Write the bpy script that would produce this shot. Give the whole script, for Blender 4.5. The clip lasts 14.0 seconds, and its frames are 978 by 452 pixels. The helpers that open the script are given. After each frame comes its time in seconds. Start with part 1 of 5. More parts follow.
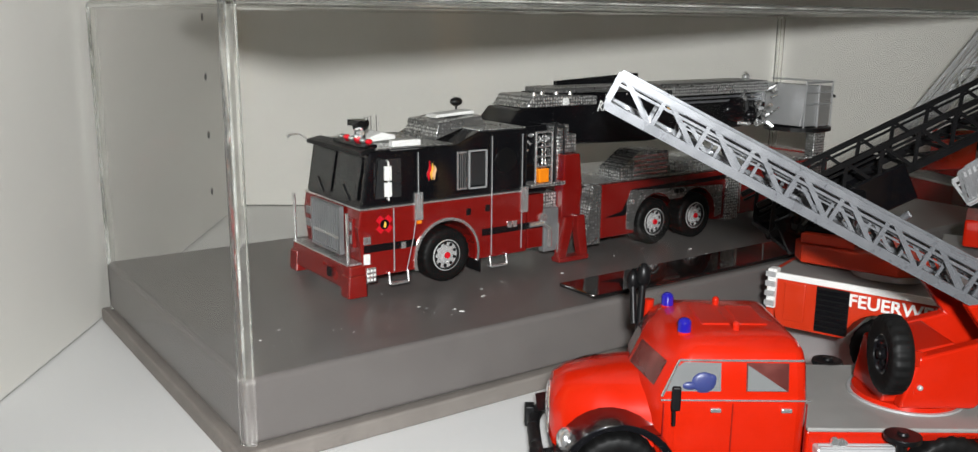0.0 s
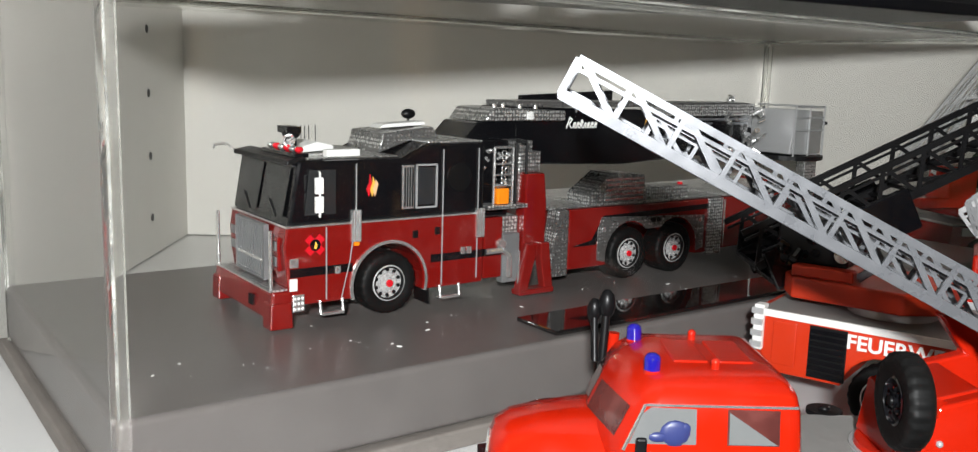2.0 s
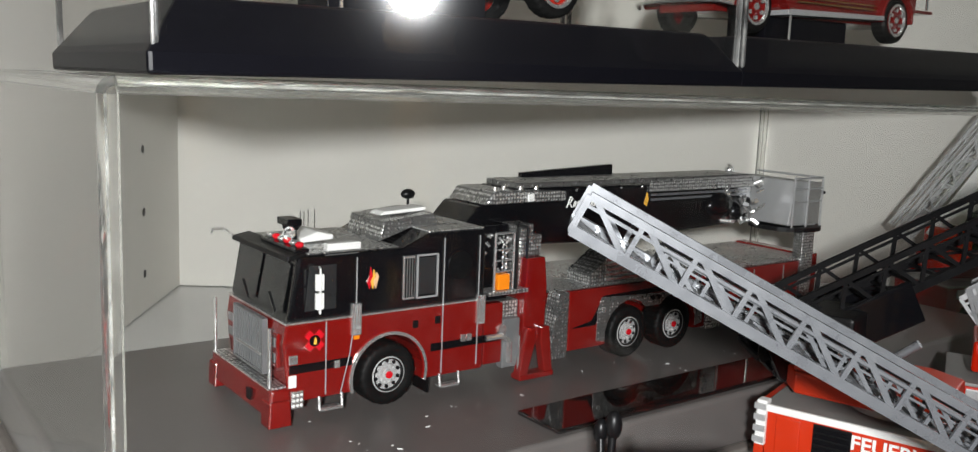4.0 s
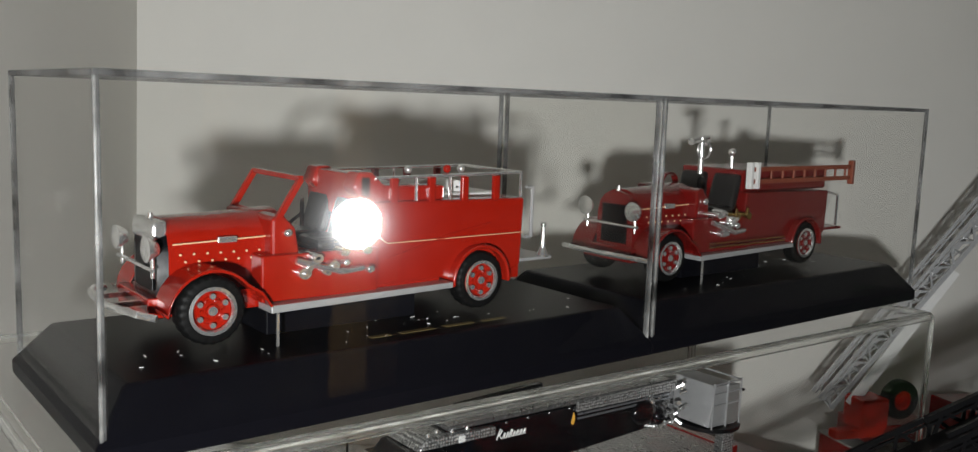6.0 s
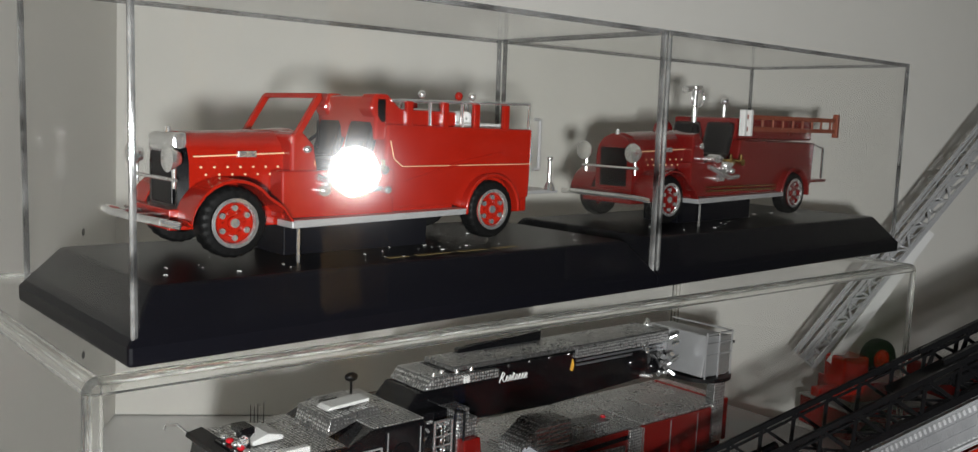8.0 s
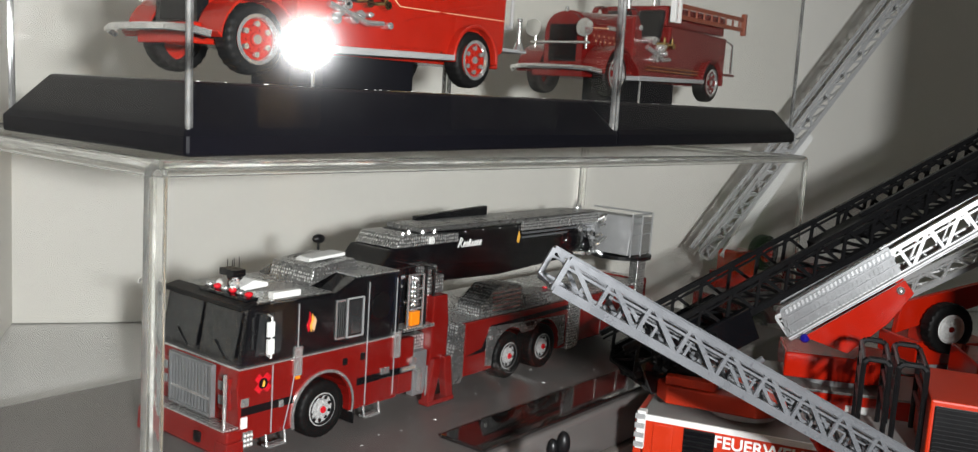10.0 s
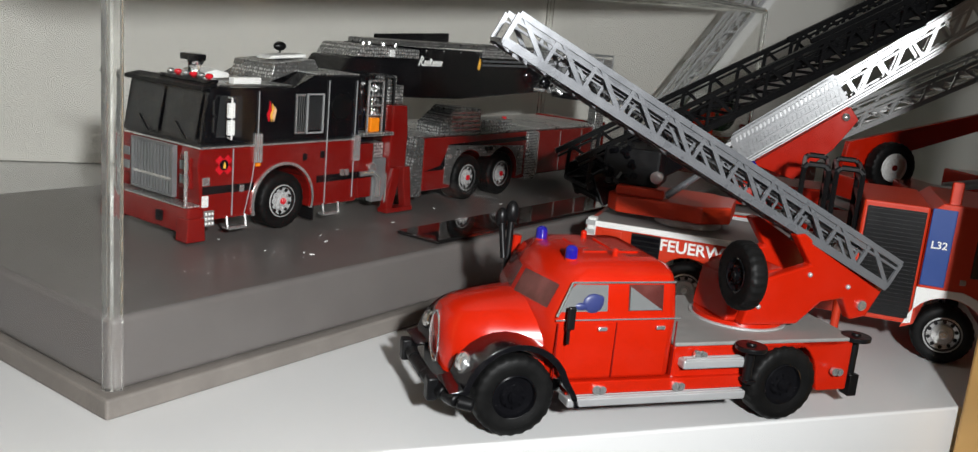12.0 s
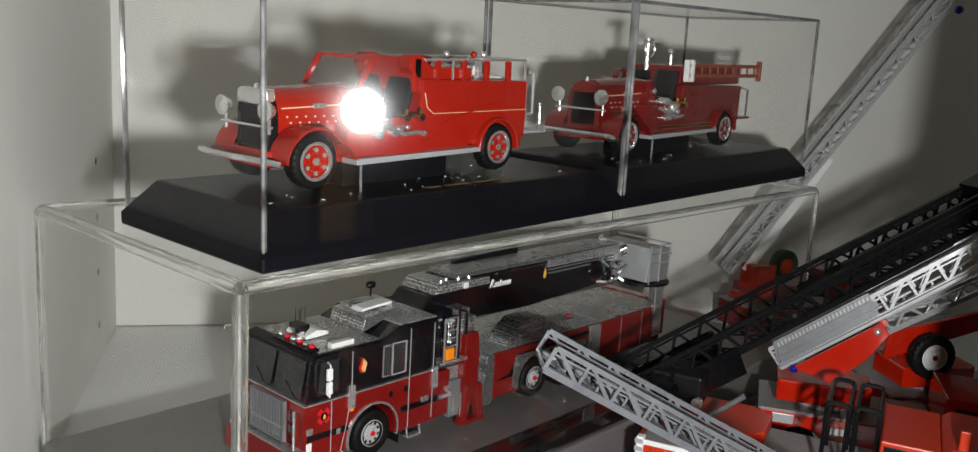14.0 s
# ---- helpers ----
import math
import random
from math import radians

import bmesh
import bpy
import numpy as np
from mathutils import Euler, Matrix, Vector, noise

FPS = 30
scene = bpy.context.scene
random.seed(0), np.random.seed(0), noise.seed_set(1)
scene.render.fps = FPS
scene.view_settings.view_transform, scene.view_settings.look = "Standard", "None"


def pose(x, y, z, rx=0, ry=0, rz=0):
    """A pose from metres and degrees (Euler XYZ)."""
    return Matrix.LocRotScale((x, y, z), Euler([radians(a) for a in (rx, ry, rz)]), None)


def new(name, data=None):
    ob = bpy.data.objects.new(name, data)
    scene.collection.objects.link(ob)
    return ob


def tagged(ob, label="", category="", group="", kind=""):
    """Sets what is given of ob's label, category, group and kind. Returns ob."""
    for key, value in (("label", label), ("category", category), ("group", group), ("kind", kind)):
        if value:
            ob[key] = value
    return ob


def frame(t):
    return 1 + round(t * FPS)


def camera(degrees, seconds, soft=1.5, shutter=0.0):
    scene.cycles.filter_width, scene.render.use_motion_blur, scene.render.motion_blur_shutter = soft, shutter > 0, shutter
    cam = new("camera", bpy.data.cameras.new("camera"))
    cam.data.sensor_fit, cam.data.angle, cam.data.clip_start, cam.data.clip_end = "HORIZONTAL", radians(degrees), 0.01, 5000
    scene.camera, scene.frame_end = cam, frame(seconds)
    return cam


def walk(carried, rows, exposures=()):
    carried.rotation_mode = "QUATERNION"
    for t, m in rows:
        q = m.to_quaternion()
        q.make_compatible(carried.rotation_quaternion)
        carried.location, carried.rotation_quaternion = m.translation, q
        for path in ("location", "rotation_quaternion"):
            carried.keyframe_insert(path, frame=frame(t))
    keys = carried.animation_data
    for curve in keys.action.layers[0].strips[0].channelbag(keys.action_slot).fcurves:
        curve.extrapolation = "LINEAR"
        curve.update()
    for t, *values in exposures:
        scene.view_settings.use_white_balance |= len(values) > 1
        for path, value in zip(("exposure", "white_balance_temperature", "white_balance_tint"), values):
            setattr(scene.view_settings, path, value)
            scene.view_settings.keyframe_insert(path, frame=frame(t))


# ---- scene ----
cam = camera(56.3, 14.0, soft=1.25)
METRES, EYE, TILT, LEAN, TURN = 0.5, 0.126, -12.54, -0.53, -35.17
ROWS = [
    (0.0, 0.0, 0.0, 0.0, 0.0, 0.0, -0.0),
    (0.5, 0.0015, -0.002, 0.0012, -0.07, 0.42, -0.08),
    (1.0, 0.0226, 0.0159, -0.0118, -0.36, 1.23, -0.29),
    (1.5, 0.0503, 0.0412, -0.025, -0.91, 2.04, -0.61),
    (2.0, 0.0262, 0.0865, -0.0158, -0.83, 3.05, -0.99),
    (4.5, 0.0159, 0.0783, 0.0871, -1.94, 3.95, -1.61),
    (5.0, 0.0159, 0.0446, 0.1473, -2.42, 4.3, -1.67),
    (5.5, 0.0202, 0.0264, 0.1813, -2.81, 4.92, -1.63),
    (6.0, 0.0382, 0.0175, 0.2093, -3.52, 5.49, -1.54),
    (6.5, 0.0481, 0.0109, 0.2009, -4.01, 6.06, -1.27),
    (7.0, 0.0457, 0.0132, 0.1793, -3.8, 6.15, -1.27),
    (9.5, -0.0972, 0.0368, 0.0953, -14.56, 5.29, 0.24),
    (10.0, -0.1091, 0.0277, 0.0595, -16.62, 4.36, 0.4),
    (10.5, -0.1148, 0.0181, 0.038, -17.22, 3.26, 0.38),
    (11.0, -0.1233, 0.0148, 0.0193, -17.74, 2.15, 0.22),
    (11.5, -0.1284, 0.0118, -0.0126, -17.9, 0.6, -0.27),
    (12.0, -0.1038, 0.0084, -0.0319, -18.5, -0.66, -0.65),
    (12.5, -0.0961, 0.0007, 0.0057, -18.73, -0.93, -0.67),
    (13.0, -0.1007, -0.0184, 0.0536, -18.43, -0.68, -0.51),
    (13.5, -0.1109, -0.0566, 0.1107, -16.6, -0.09, -0.29),
    (14.0, -0.1066, -0.1153, 0.1469, -12.3, 1.18, -0.22),
]
walk(cam, [(t, pose(0, 0, EYE, TILT, LEAN, TURN) @ pose(METRES * x, METRES * y, METRES * z, 90 + pitch, roll, yaw)) for t, x, y, z, yaw, pitch, roll in ROWS],
     exposures=[(0, -0.05), (2, 0.22), (4.5, -0.1), (5.5, -0.38), (7, -0.42), (9.5, 0.1), (10.5, 0.22), (11.5, -0.05), (12, -0.25), (12.5, -0.25), (13, 0.02), (13.5, 0.0), (14, -0.22)])

# ---- light: a hand torch beside the lens in a dim room ----
world = bpy.data.worlds.new("room_light")
scene.world = world
world.use_nodes = True
world.node_tree.nodes["Background"].inputs[0].default_value = (0.95, 0.97, 1.0, 1)
world.node_tree.nodes["Background"].inputs[1].default_value = 0.006
torch = new("torch", bpy.data.lights.new("torch", "SPOT"))
torch.data.energy, torch.data.color, torch.data.shadow_soft_size = 13.8, (0.965, 0.985, 1.0), 0.011
torch.data.spot_size, torch.data.spot_blend = radians(134), 1.0
torch.location = (-0.053, -0.073, 0.174)
torch.rotation_euler = (radians(88), 0, radians(-34))
scene.cycles.transparent_max_bounces = 32  # many clear sheets stand one behind another

# ---- materials ----
MATS = {}


def material(name, colour, rough=0.5, metal=0.0, grain=0.0, scale=200.0, bump=0.0, dust=0.0, coat=0.0, spec=0.5):
    """A surface with grain in its colour, fine relief and a thin, patchy film of dust."""
    m = bpy.data.materials.new(name)
    m.use_nodes = True
    nt = m.node_tree
    b = nt.nodes["Principled BSDF"]
    b.inputs["Roughness"].default_value, b.inputs["Metallic"].default_value = rough, metal
    b.inputs["Coat Weight"].default_value, b.inputs["Specular IOR Level"].default_value = coat, spec
    b.inputs["Coat Roughness"].default_value = 0.08
    tc = nt.nodes.new("ShaderNodeTexCoord")
    n1, n2 = nt.nodes.new("ShaderNodeTexNoise"), nt.nodes.new("ShaderNodeTexNoise")
    n1.inputs["Scale"].default_value, n1.inputs["Detail"].default_value = scale, 6
    n2.inputs["Scale"].default_value, n2.inputs["Detail"].default_value = scale * 0.12, 4
    for n in (n1, n2):
        nt.links.new(tc.outputs["Object"], n.inputs["Vector"])
    ramp = nt.nodes.new("ShaderNodeMapRange")
    ramp.inputs["From Min"].default_value, ramp.inputs["From Max"].default_value = 0.3, 0.7
    ramp.inputs["To Min"].default_value, ramp.inputs["To Max"].default_value = 1 - grain, 1 + grain
    mul = nt.nodes.new("ShaderNodeMath")
    mul.operation = "ADD"
    nt.links.new(n1.outputs["Fac"], mul.inputs[0])
    nt.links.new(n2.outputs["Fac"], mul.inputs[1])
    half = nt.nodes.new("ShaderNodeMath")
    half.operation = "MULTIPLY"
    half.inputs[1].default_value = 0.5
    nt.links.new(mul.outputs[0], half.inputs[0])
    nt.links.new(half.outputs[0], ramp.inputs["Value"])
    vm = nt.nodes.new("ShaderNodeVectorMath")
    vm.operation = "SCALE"
    vm.inputs[0].default_value = colour
    nt.links.new(ramp.outputs[0], vm.inputs["Scale"])
    out = vm.outputs[0]
    if dust:
        r2 = nt.nodes.new("ShaderNodeMapRange")
        r2.inputs["From Min"].default_value, r2.inputs["From Max"].default_value = 0.46, 0.72
        r2.inputs["To Max"].default_value = dust * 0.35
        nt.links.new(half.outputs[0], r2.inputs["Value"])
        mx = nt.nodes.new("ShaderNodeMix")
        mx.data_type = "RGBA"
        mx.inputs["B"].default_value = (0.42, 0.39, 0.35, 1)
        nt.links.new(r2.outputs[0], mx.inputs["Factor"])
        nt.links.new(out, mx.inputs["A"])
        out = mx.outputs["Result"]
        rr = nt.nodes.new("ShaderNodeMapRange")
        rr.inputs["From Min"].default_value, rr.inputs["From Max"].default_value = 0.4, 0.7
        rr.inputs["To Min"].default_value, rr.inputs["To Max"].default_value = rough, min(1, rough + 0.10)
        nt.links.new(half.outputs[0], rr.inputs["Value"])
        nt.links.new(rr.outputs[0], b.inputs["Roughness"])
    nt.links.new(out, b.inputs["Base Color"])
    if bump:
        bp = nt.nodes.new("ShaderNodeBump")
        bp.inputs["Strength"].default_value, bp.inputs["Distance"].default_value = bump, 0.0004
        nt.links.new(n1.outputs["Fac"], bp.inputs["Height"])
        nt.links.new(bp.outputs[0], b.inputs["Normal"])
    MATS[name] = m
    return m


def acrylic(name, tint, haze=0.0003, low=0.012, high=0.5, halo_share=0.02):
    """Clear plastic: see-through, with the mirror's share rising at a glancing angle and a pale haze: faint dust on
    panels, painted brightness on edge rods.
    """
    m = bpy.data.materials.new(name)
    m.use_nodes = True
    nt = m.node_tree
    nt.nodes.remove(nt.nodes["Principled BSDF"])
    t, g, lw, pw, f, mix = [nt.nodes.new("ShaderNode" + k) for k in ("BsdfTransparent", "BsdfGlossy", "LayerWeight", "Math", "MapRange", "MixShader")]
    t.inputs[0].default_value = (*tint, 1)
    g.inputs["Roughness"].default_value = 0.005
    # second, rougher lobe imitates a bloom halo round the torch's reflection
    g2, film = nt.nodes.new("ShaderNodeBsdfGlossy"), nt.nodes.new("ShaderNodeMixShader")
    g2.inputs["Roughness"].default_value, film.inputs[0].default_value = 0.10, halo_share
    nt.links.new(g.outputs[0], film.inputs[1])
    nt.links.new(g2.outputs[0], film.inputs[2])
    lw.inputs["Blend"].default_value = 0.5
    pw.operation, pw.inputs[1].default_value = "POWER", 4.5
    f.inputs["To Min"].default_value, f.inputs["To Max"].default_value = low, high
    nt.links.new(lw.outputs["Facing"], pw.inputs[0])
    nt.links.new(pw.outputs[0], f.inputs["Value"])
    d, mix2, n, mr, tc = [nt.nodes.new("ShaderNode" + k) for k in ("BsdfDiffuse", "MixShader", "TexNoise", "MapRange", "TexCoord")]
    d.inputs[0].default_value = (0.7, 0.7, 0.68, 1)
    n.inputs["Scale"].default_value, n.inputs["Detail"].default_value = 60, 8
    mr.inputs["From Min"].default_value, mr.inputs["From Max"].default_value = 0.35, 0.8
    mr.inputs["To Max"].default_value = haze * 3
    nt.links.new(tc.outputs["Object"], n.inputs["Vector"])
    nt.links.new(n.outputs["Fac"], mr.inputs["Value"])
    nt.links.new(mr.outputs[0], mix2.inputs[0])
    nt.links.new(f.outputs[0], mix.inputs[0])
    nt.links.new(t.outputs[0], mix.inputs[1])
    nt.links.new(film.outputs[0], mix.inputs[2])
    nt.links.new(mix.outputs[0], mix2.inputs[1])
    nt.links.new(d.outputs[0], mix2.inputs[2])
    nt.links.new(mix2.outputs[0], nt.nodes["Material Output"].inputs[0])
    MATS[name] = m
    return m


def treadplate(name, colour):
    """Bright chequer plate: small raised lozenges, their lit tops and shaded gaps also painted into the colour."""
    m = material(name, colour, 0.26, 0.75, 0.25, 700, 0, 0.06)
    nt = m.node_tree
    b = nt.nodes["Principled BSDF"]
    tc, v, bp = [nt.nodes.new("ShaderNode" + k) for k in ("TexCoord", "TexVoronoi", "Bump")]
    v.inputs["Scale"].default_value = 720
    v.inputs["Randomness"].default_value = 0.3
    bp.inputs["Strength"].default_value, bp.inputs["Distance"].default_value = 0.9, 0.0005
    nt.links.new(tc.outputs["Object"], v.inputs["Vector"])
    nt.links.new(v.outputs["Distance"], bp.inputs["Height"])
    nt.links.new(bp.outputs[0], b.inputs["Normal"])
    # relief shading painted in: near-white lozenge tops, darkened gaps between them
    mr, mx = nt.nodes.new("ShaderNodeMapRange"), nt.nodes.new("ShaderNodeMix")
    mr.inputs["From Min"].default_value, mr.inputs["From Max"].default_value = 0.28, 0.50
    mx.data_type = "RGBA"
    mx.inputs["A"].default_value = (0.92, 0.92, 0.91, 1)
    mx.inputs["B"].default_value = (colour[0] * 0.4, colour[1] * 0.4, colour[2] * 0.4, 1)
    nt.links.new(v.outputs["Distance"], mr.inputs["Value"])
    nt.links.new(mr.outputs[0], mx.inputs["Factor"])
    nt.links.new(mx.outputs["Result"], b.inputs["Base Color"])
    return m


WHITE_WALL = material("painted_board", (0.70, 0.685, 0.64), 0.6, 0, 0.03, 40, 0.05)
WHITE_SHELF = material("white_shelf", (0.66, 0.66, 0.655), 0.28, 0, 0.03, 30, 0.03, 0.04)
WOOD = material("pine", (0.62, 0.36, 0.12), 0.5, 0, 0.25, 60, 0.2)
GREY_BASE = material("grey_base", (0.125, 0.114, 0.109), 0.30, 0, 0.06, 90, 0.02, 0.10, 0, 0.35)
BASE_EDGE = material("base_edge", (0.17, 0.152, 0.136), 0.8, 0, 0.2, 700, 0.4)
BLACK_BASE = material("black_base", (0.004, 0.004, 0.006), 0.34, 0, 0.1, 150, 0, 0.0, 0, 0.10)
CLEAR = acrylic("clear_acrylic", (0.985, 0.985, 0.98), 0.0003, 0.016, 0.30, 0.006)
DOOR_GLASS = acrylic("door_glass", (0.99, 0.99, 0.985), 0.0, 0.03, 0.6, 0.025)
RED = material("bright_red_paint", (0.44, 0.0120, 0.0022), 0.15, 0, 0.06, 120, 0.02, 0.03, 0.25, 0.4)
ORANGE_RED = material("orange_red_plastic", (0.50, 0.026, 0.003), 0.35, 0, 0.05, 150, 0.03, 0.06)
DARK_RED = material("dark_red_paint", (0.175, 0.0055, 0.004), 0.18, 0, 0.06, 130, 0.02, 0.06, 0.5)
OLD_RED = material("antique_red_paint", (0.32, 0.010, 0.003), 0.18, 0, 0.07, 120, 0.02, 0.03, 0.4, 0.4)
OLD_DEEP = material("deep_red_paint", (0.145, 0.006, 0.005), 0.2, 0, 0.07, 120, 0.02, 0.05, 0.6)
BLACK = material("black_gloss", (0.004, 0.004, 0.005), 0.12, 0, 0.1, 150, 0.02, 0.01, 0.4, 0.4)
MATT_BLACK = material("matt_black", (0.005, 0.005, 0.0055), 0.34, 0, 0.2, 300, 0.1, 0.006, 0, 0.24)
RUBBER = material("rubber", (0.005, 0.005, 0.005), 0.5, 0, 0.2, 400, 0.15, 0.015, 0, 0.15)
CHROME = material("chrome", (0.84, 0.84, 0.83), 0.2, 0.85, 0.25, 600, 0.35)
SILVER = material("silver_paint", (0.46, 0.465, 0.47), 0.3, 0.4, 0.10, 250, 0.1, 0.14)
GREY_LADDER = material("grey_ladder_plastic", (0.17, 0.176, 0.188), 0.26, 0.45, 0.08, 250, 0.08, 0.16)
GREY_DECK = material("grey_deck", (0.24, 0.235, 0.225), 0.5, 0.1, 0.12, 350, 0.3, 0.2)
ALLOY = material("bright_alloy", (0.72, 0.72, 0.715), 0.2, 0.55, 0.12, 500, 0.2)
DULL_SILVER = material("dull_silver_paint", (0.23, 0.235, 0.24), 0.3, 0.45, 0.10, 250, 0.1, 0.08)
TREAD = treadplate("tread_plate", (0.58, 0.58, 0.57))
WHITE = material("white_plastic", (0.75, 0.75, 0.73), 0.4, 0, 0.05, 200, 0.03, 0.05)
ORANGE = material("orange_lens", (0.9, 0.25, 0.01), 0.2, 0, 0.05, 200)
BLUE_LENS = material("blue_lens", (0.012, 0.009, 0.24), 0.08, 0, 0.05, 200, 0, 0, 0.8)
RED_LENS = material("red_lens", (0.6, 0.01, 0.02), 0.08, 0, 0.05, 200, 0, 0, 0.8)
BLUE = material("blue_panel", (0.010, 0.045, 0.21), 0.4, 0, 0.05, 200, 0.02, 0.04)
GREEN = material("green_plastic", (0.06, 0.22, 0.05), 0.4, 0, 0.05, 200, 0.02, 0.05)
DARK_GLASS = material("dark_window", (0.012, 0.013, 0.014), 0.05, 0, 0.05, 100, 0, 0, 0.3)
SMOKE_GLASS = material("smoke_window", (0.022, 0.023, 0.024), 0.06, 0, 0.3, 60, 0, 0.02, 0.4)
PALE_GLASS = material("pale_window", (0.15, 0.155, 0.155), 0.08, 0, 0.08, 100, 0, 0.1, 0.5)
CAB_GLASS = material("cab_seen_through_glass", (0.10, 0.028, 0.024), 0.06, 0, 0.7, 160, 0, 0.1, 0.4)
LEATHER = material("black_leather", (0.014, 0.013, 0.013), 0.3, 0, 0.2, 300, 0.3)
BRASS = material("brass", (0.62, 0.42, 0.15), 0.25, 1.0, 0.1, 200)
GOLD_INK = material("faded_gold_ink", (0.20, 0.15, 0.06), 0.5, 0.2, 0.2, 300)
TIMBER = material("ladder_timber", (0.24, 0.06, 0.03), 0.45, 0, 0.2, 300, 0.2, 0.05)
CREAM = material("cream_stripe", (0.75, 0.45, 0.25), 0.4, 0, 0.05, 200)
NAVY = material("navy_plastic", (0.03, 0.04, 0.14), 0.4, 0, 0.05, 200)
PLAQUE = material("polished_black_plaque", (0.008, 0.007, 0.007), 0.03, 0, 0.1, 100, 0, 0.0, 0.6, 0.9)
FLAME = material("flame_yellow", (0.85, 0.45, 0.06), 0.4, 0, 0.1, 300)

# ---- mesh helpers, in millimetres ----
MM = 0.001


def box(bm, x0, x1, y0, y1, z0, z1):
    v = [bm.verts.new((x, y, z)) for x in (x0, x1) for y in (y0, y1) for z in (z0, z1)]
    for q in ((0, 1, 3, 2), (4, 6, 7, 5), (0, 4, 5, 1), (2, 3, 7, 6), (0, 2, 6, 4), (1, 5, 7, 3)):
        bm.faces.new([v[i] for i in q])
    return bm


def prism(bm, profile, y0, y1):
    """A side view (x, z) drawn out from y0 to y1."""
    a = [bm.verts.new((x, y0, z)) for x, z in profile]
    b = [bm.verts.new((x, y1, z)) for x, z in profile]
    n = len(profile)
    bm.faces.new(a)
    bm.faces.new(b[::-1])
    for i in range(n):
        bm.faces.new((a[i], b[i], b[(i + 1) % n], a[(i + 1) % n]))
    return bm


def slab(bm, plan, z0, z1):
    """A plan (x, y) drawn up from z0 to z1."""
    a = [bm.verts.new((x, y, z0)) for x, y in plan]
    b = [bm.verts.new((x, y, z1)) for x, y in plan]
    n = len(plan)
    bm.faces.new(a[::-1])
    bm.faces.new(b)
    for i in range(n):
        bm.faces.new((a[i], a[(i + 1) % n], b[(i + 1) % n], b[i]))
    return bm


def cyl(bm, a, b, r, r2=None, seg=12):
    a, b = Vector(a), Vector(b)
    d = b - a
    m = Matrix.Translation((a + b) / 2) @ d.to_track_quat("Z", "Y").to_matrix().to_4x4()
    bmesh.ops.create_cone(bm, cap_ends=True, segments=seg, radius1=r, radius2=r if r2 is None else r2, depth=d.length, matrix=m)
    return bm


def tube(bm, pts, r, seg=6):
    for a, b in zip(pts, pts[1:]):
        cyl(bm, a, b, r, None, seg)
    return bm


def bar(bm, a, b, w, h):
    """A square bar of width w and height h from a to b."""
    a, b = Vector(a), Vector(b)
    d = b - a
    side = d.cross(Vector((0, 0, 1)))
    side = Vector((0, 1, 0)) if side.length < 1e-6 else side.normalized()
    up = side.cross(d).normalized()
    v = [bm.verts.new(p + side * s * w / 2 + up * u * h / 2) for p in (a, b) for s, u in ((-1, -1), (1, -1), (1, 1), (-1, 1))]
    for q in ((0, 3, 2, 1), (4, 5, 6, 7), (0, 1, 5, 4), (1, 2, 6, 5), (2, 3, 7, 6), (3, 0, 4, 7)):
        bm.faces.new([v[i] for i in q])
    return bm


def ball(bm, c, r, sx=1, sy=1, sz=1, seg=14):
    m = Matrix.Translation(c) @ Matrix.Diagonal((sx, sy, sz, 1))
    bmesh.ops.create_uvsphere(bm, u_segments=seg, v_segments=max(6, seg // 2), radius=r, matrix=m)
    return bm


def lathe(bm, profile, c=(0, 0, 0), seg=36, a0=0.0, a1=360.0):
    """Turns (radius, y) points round the y axis through c."""
    full = a1 - a0 >= 359.9
    steps = seg if full else seg + 1
    rings = []
    for i in range(steps):
        a = radians(a0 + (a1 - a0) * i / seg)
        rings.append([bm.verts.new((c[0] + r * math.cos(a), c[1] + y, c[2] + r * math.sin(a))) for r, y in profile])
    for i in range(steps if full else steps - 1):
        p, q = rings[i], rings[(i + 1) % steps]
        for j in range(len(profile) - 1):
            bm.faces.new((p[j], p[j + 1], q[j + 1], q[j]))
    return bm


def arc(cx, cz, r, a0, a1, n=12):
    return [(cx + r * math.cos(radians(a0 + (a1 - a0) * i / n)), cz + r * math.sin(radians(a0 + (a1 - a0) * i / n))) for i in range(n + 1)]


def part(name, bm, mat, parent=None, label="", bevel=0.0, smooth=False):
    """Links a bmesh drawn in millimetres as one mesh object under a thing or a part."""
    bmesh.ops.remove_doubles(bm, verts=bm.verts, dist=1e-4)
    bmesh.ops.recalc_face_normals(bm, faces=bm.faces)
    bmesh.ops.scale(bm, vec=(MM, MM, MM), verts=bm.verts)
    me = bpy.data.meshes.new(name)
    bm.to_mesh(me)
    bm.free()
    me.materials.append(mat)
    for p in me.polygons:
        p.use_smooth = smooth
    ob = new(name, me)
    if smooth:
        me.set_sharp_from_angle(angle=radians(40))
    if parent:
        ob.parent = parent
    if label:
        tagged(ob, label)
    if bevel:
        mod = ob.modifiers.new("edge", "BEVEL")
        mod.width, mod.segments, mod.limit_method, mod.angle_limit = bevel * MM, 2, "ANGLE", radians(40)
        mod.harden_normals = False
    return ob


def B():
    return bmesh.new()


def thing(name, m, label, category, group="", kind=""):
    e = new(name)
    e.empty_display_size = 0.02
    e.matrix_basis = m
    return tagged(e, label, category, group, kind)


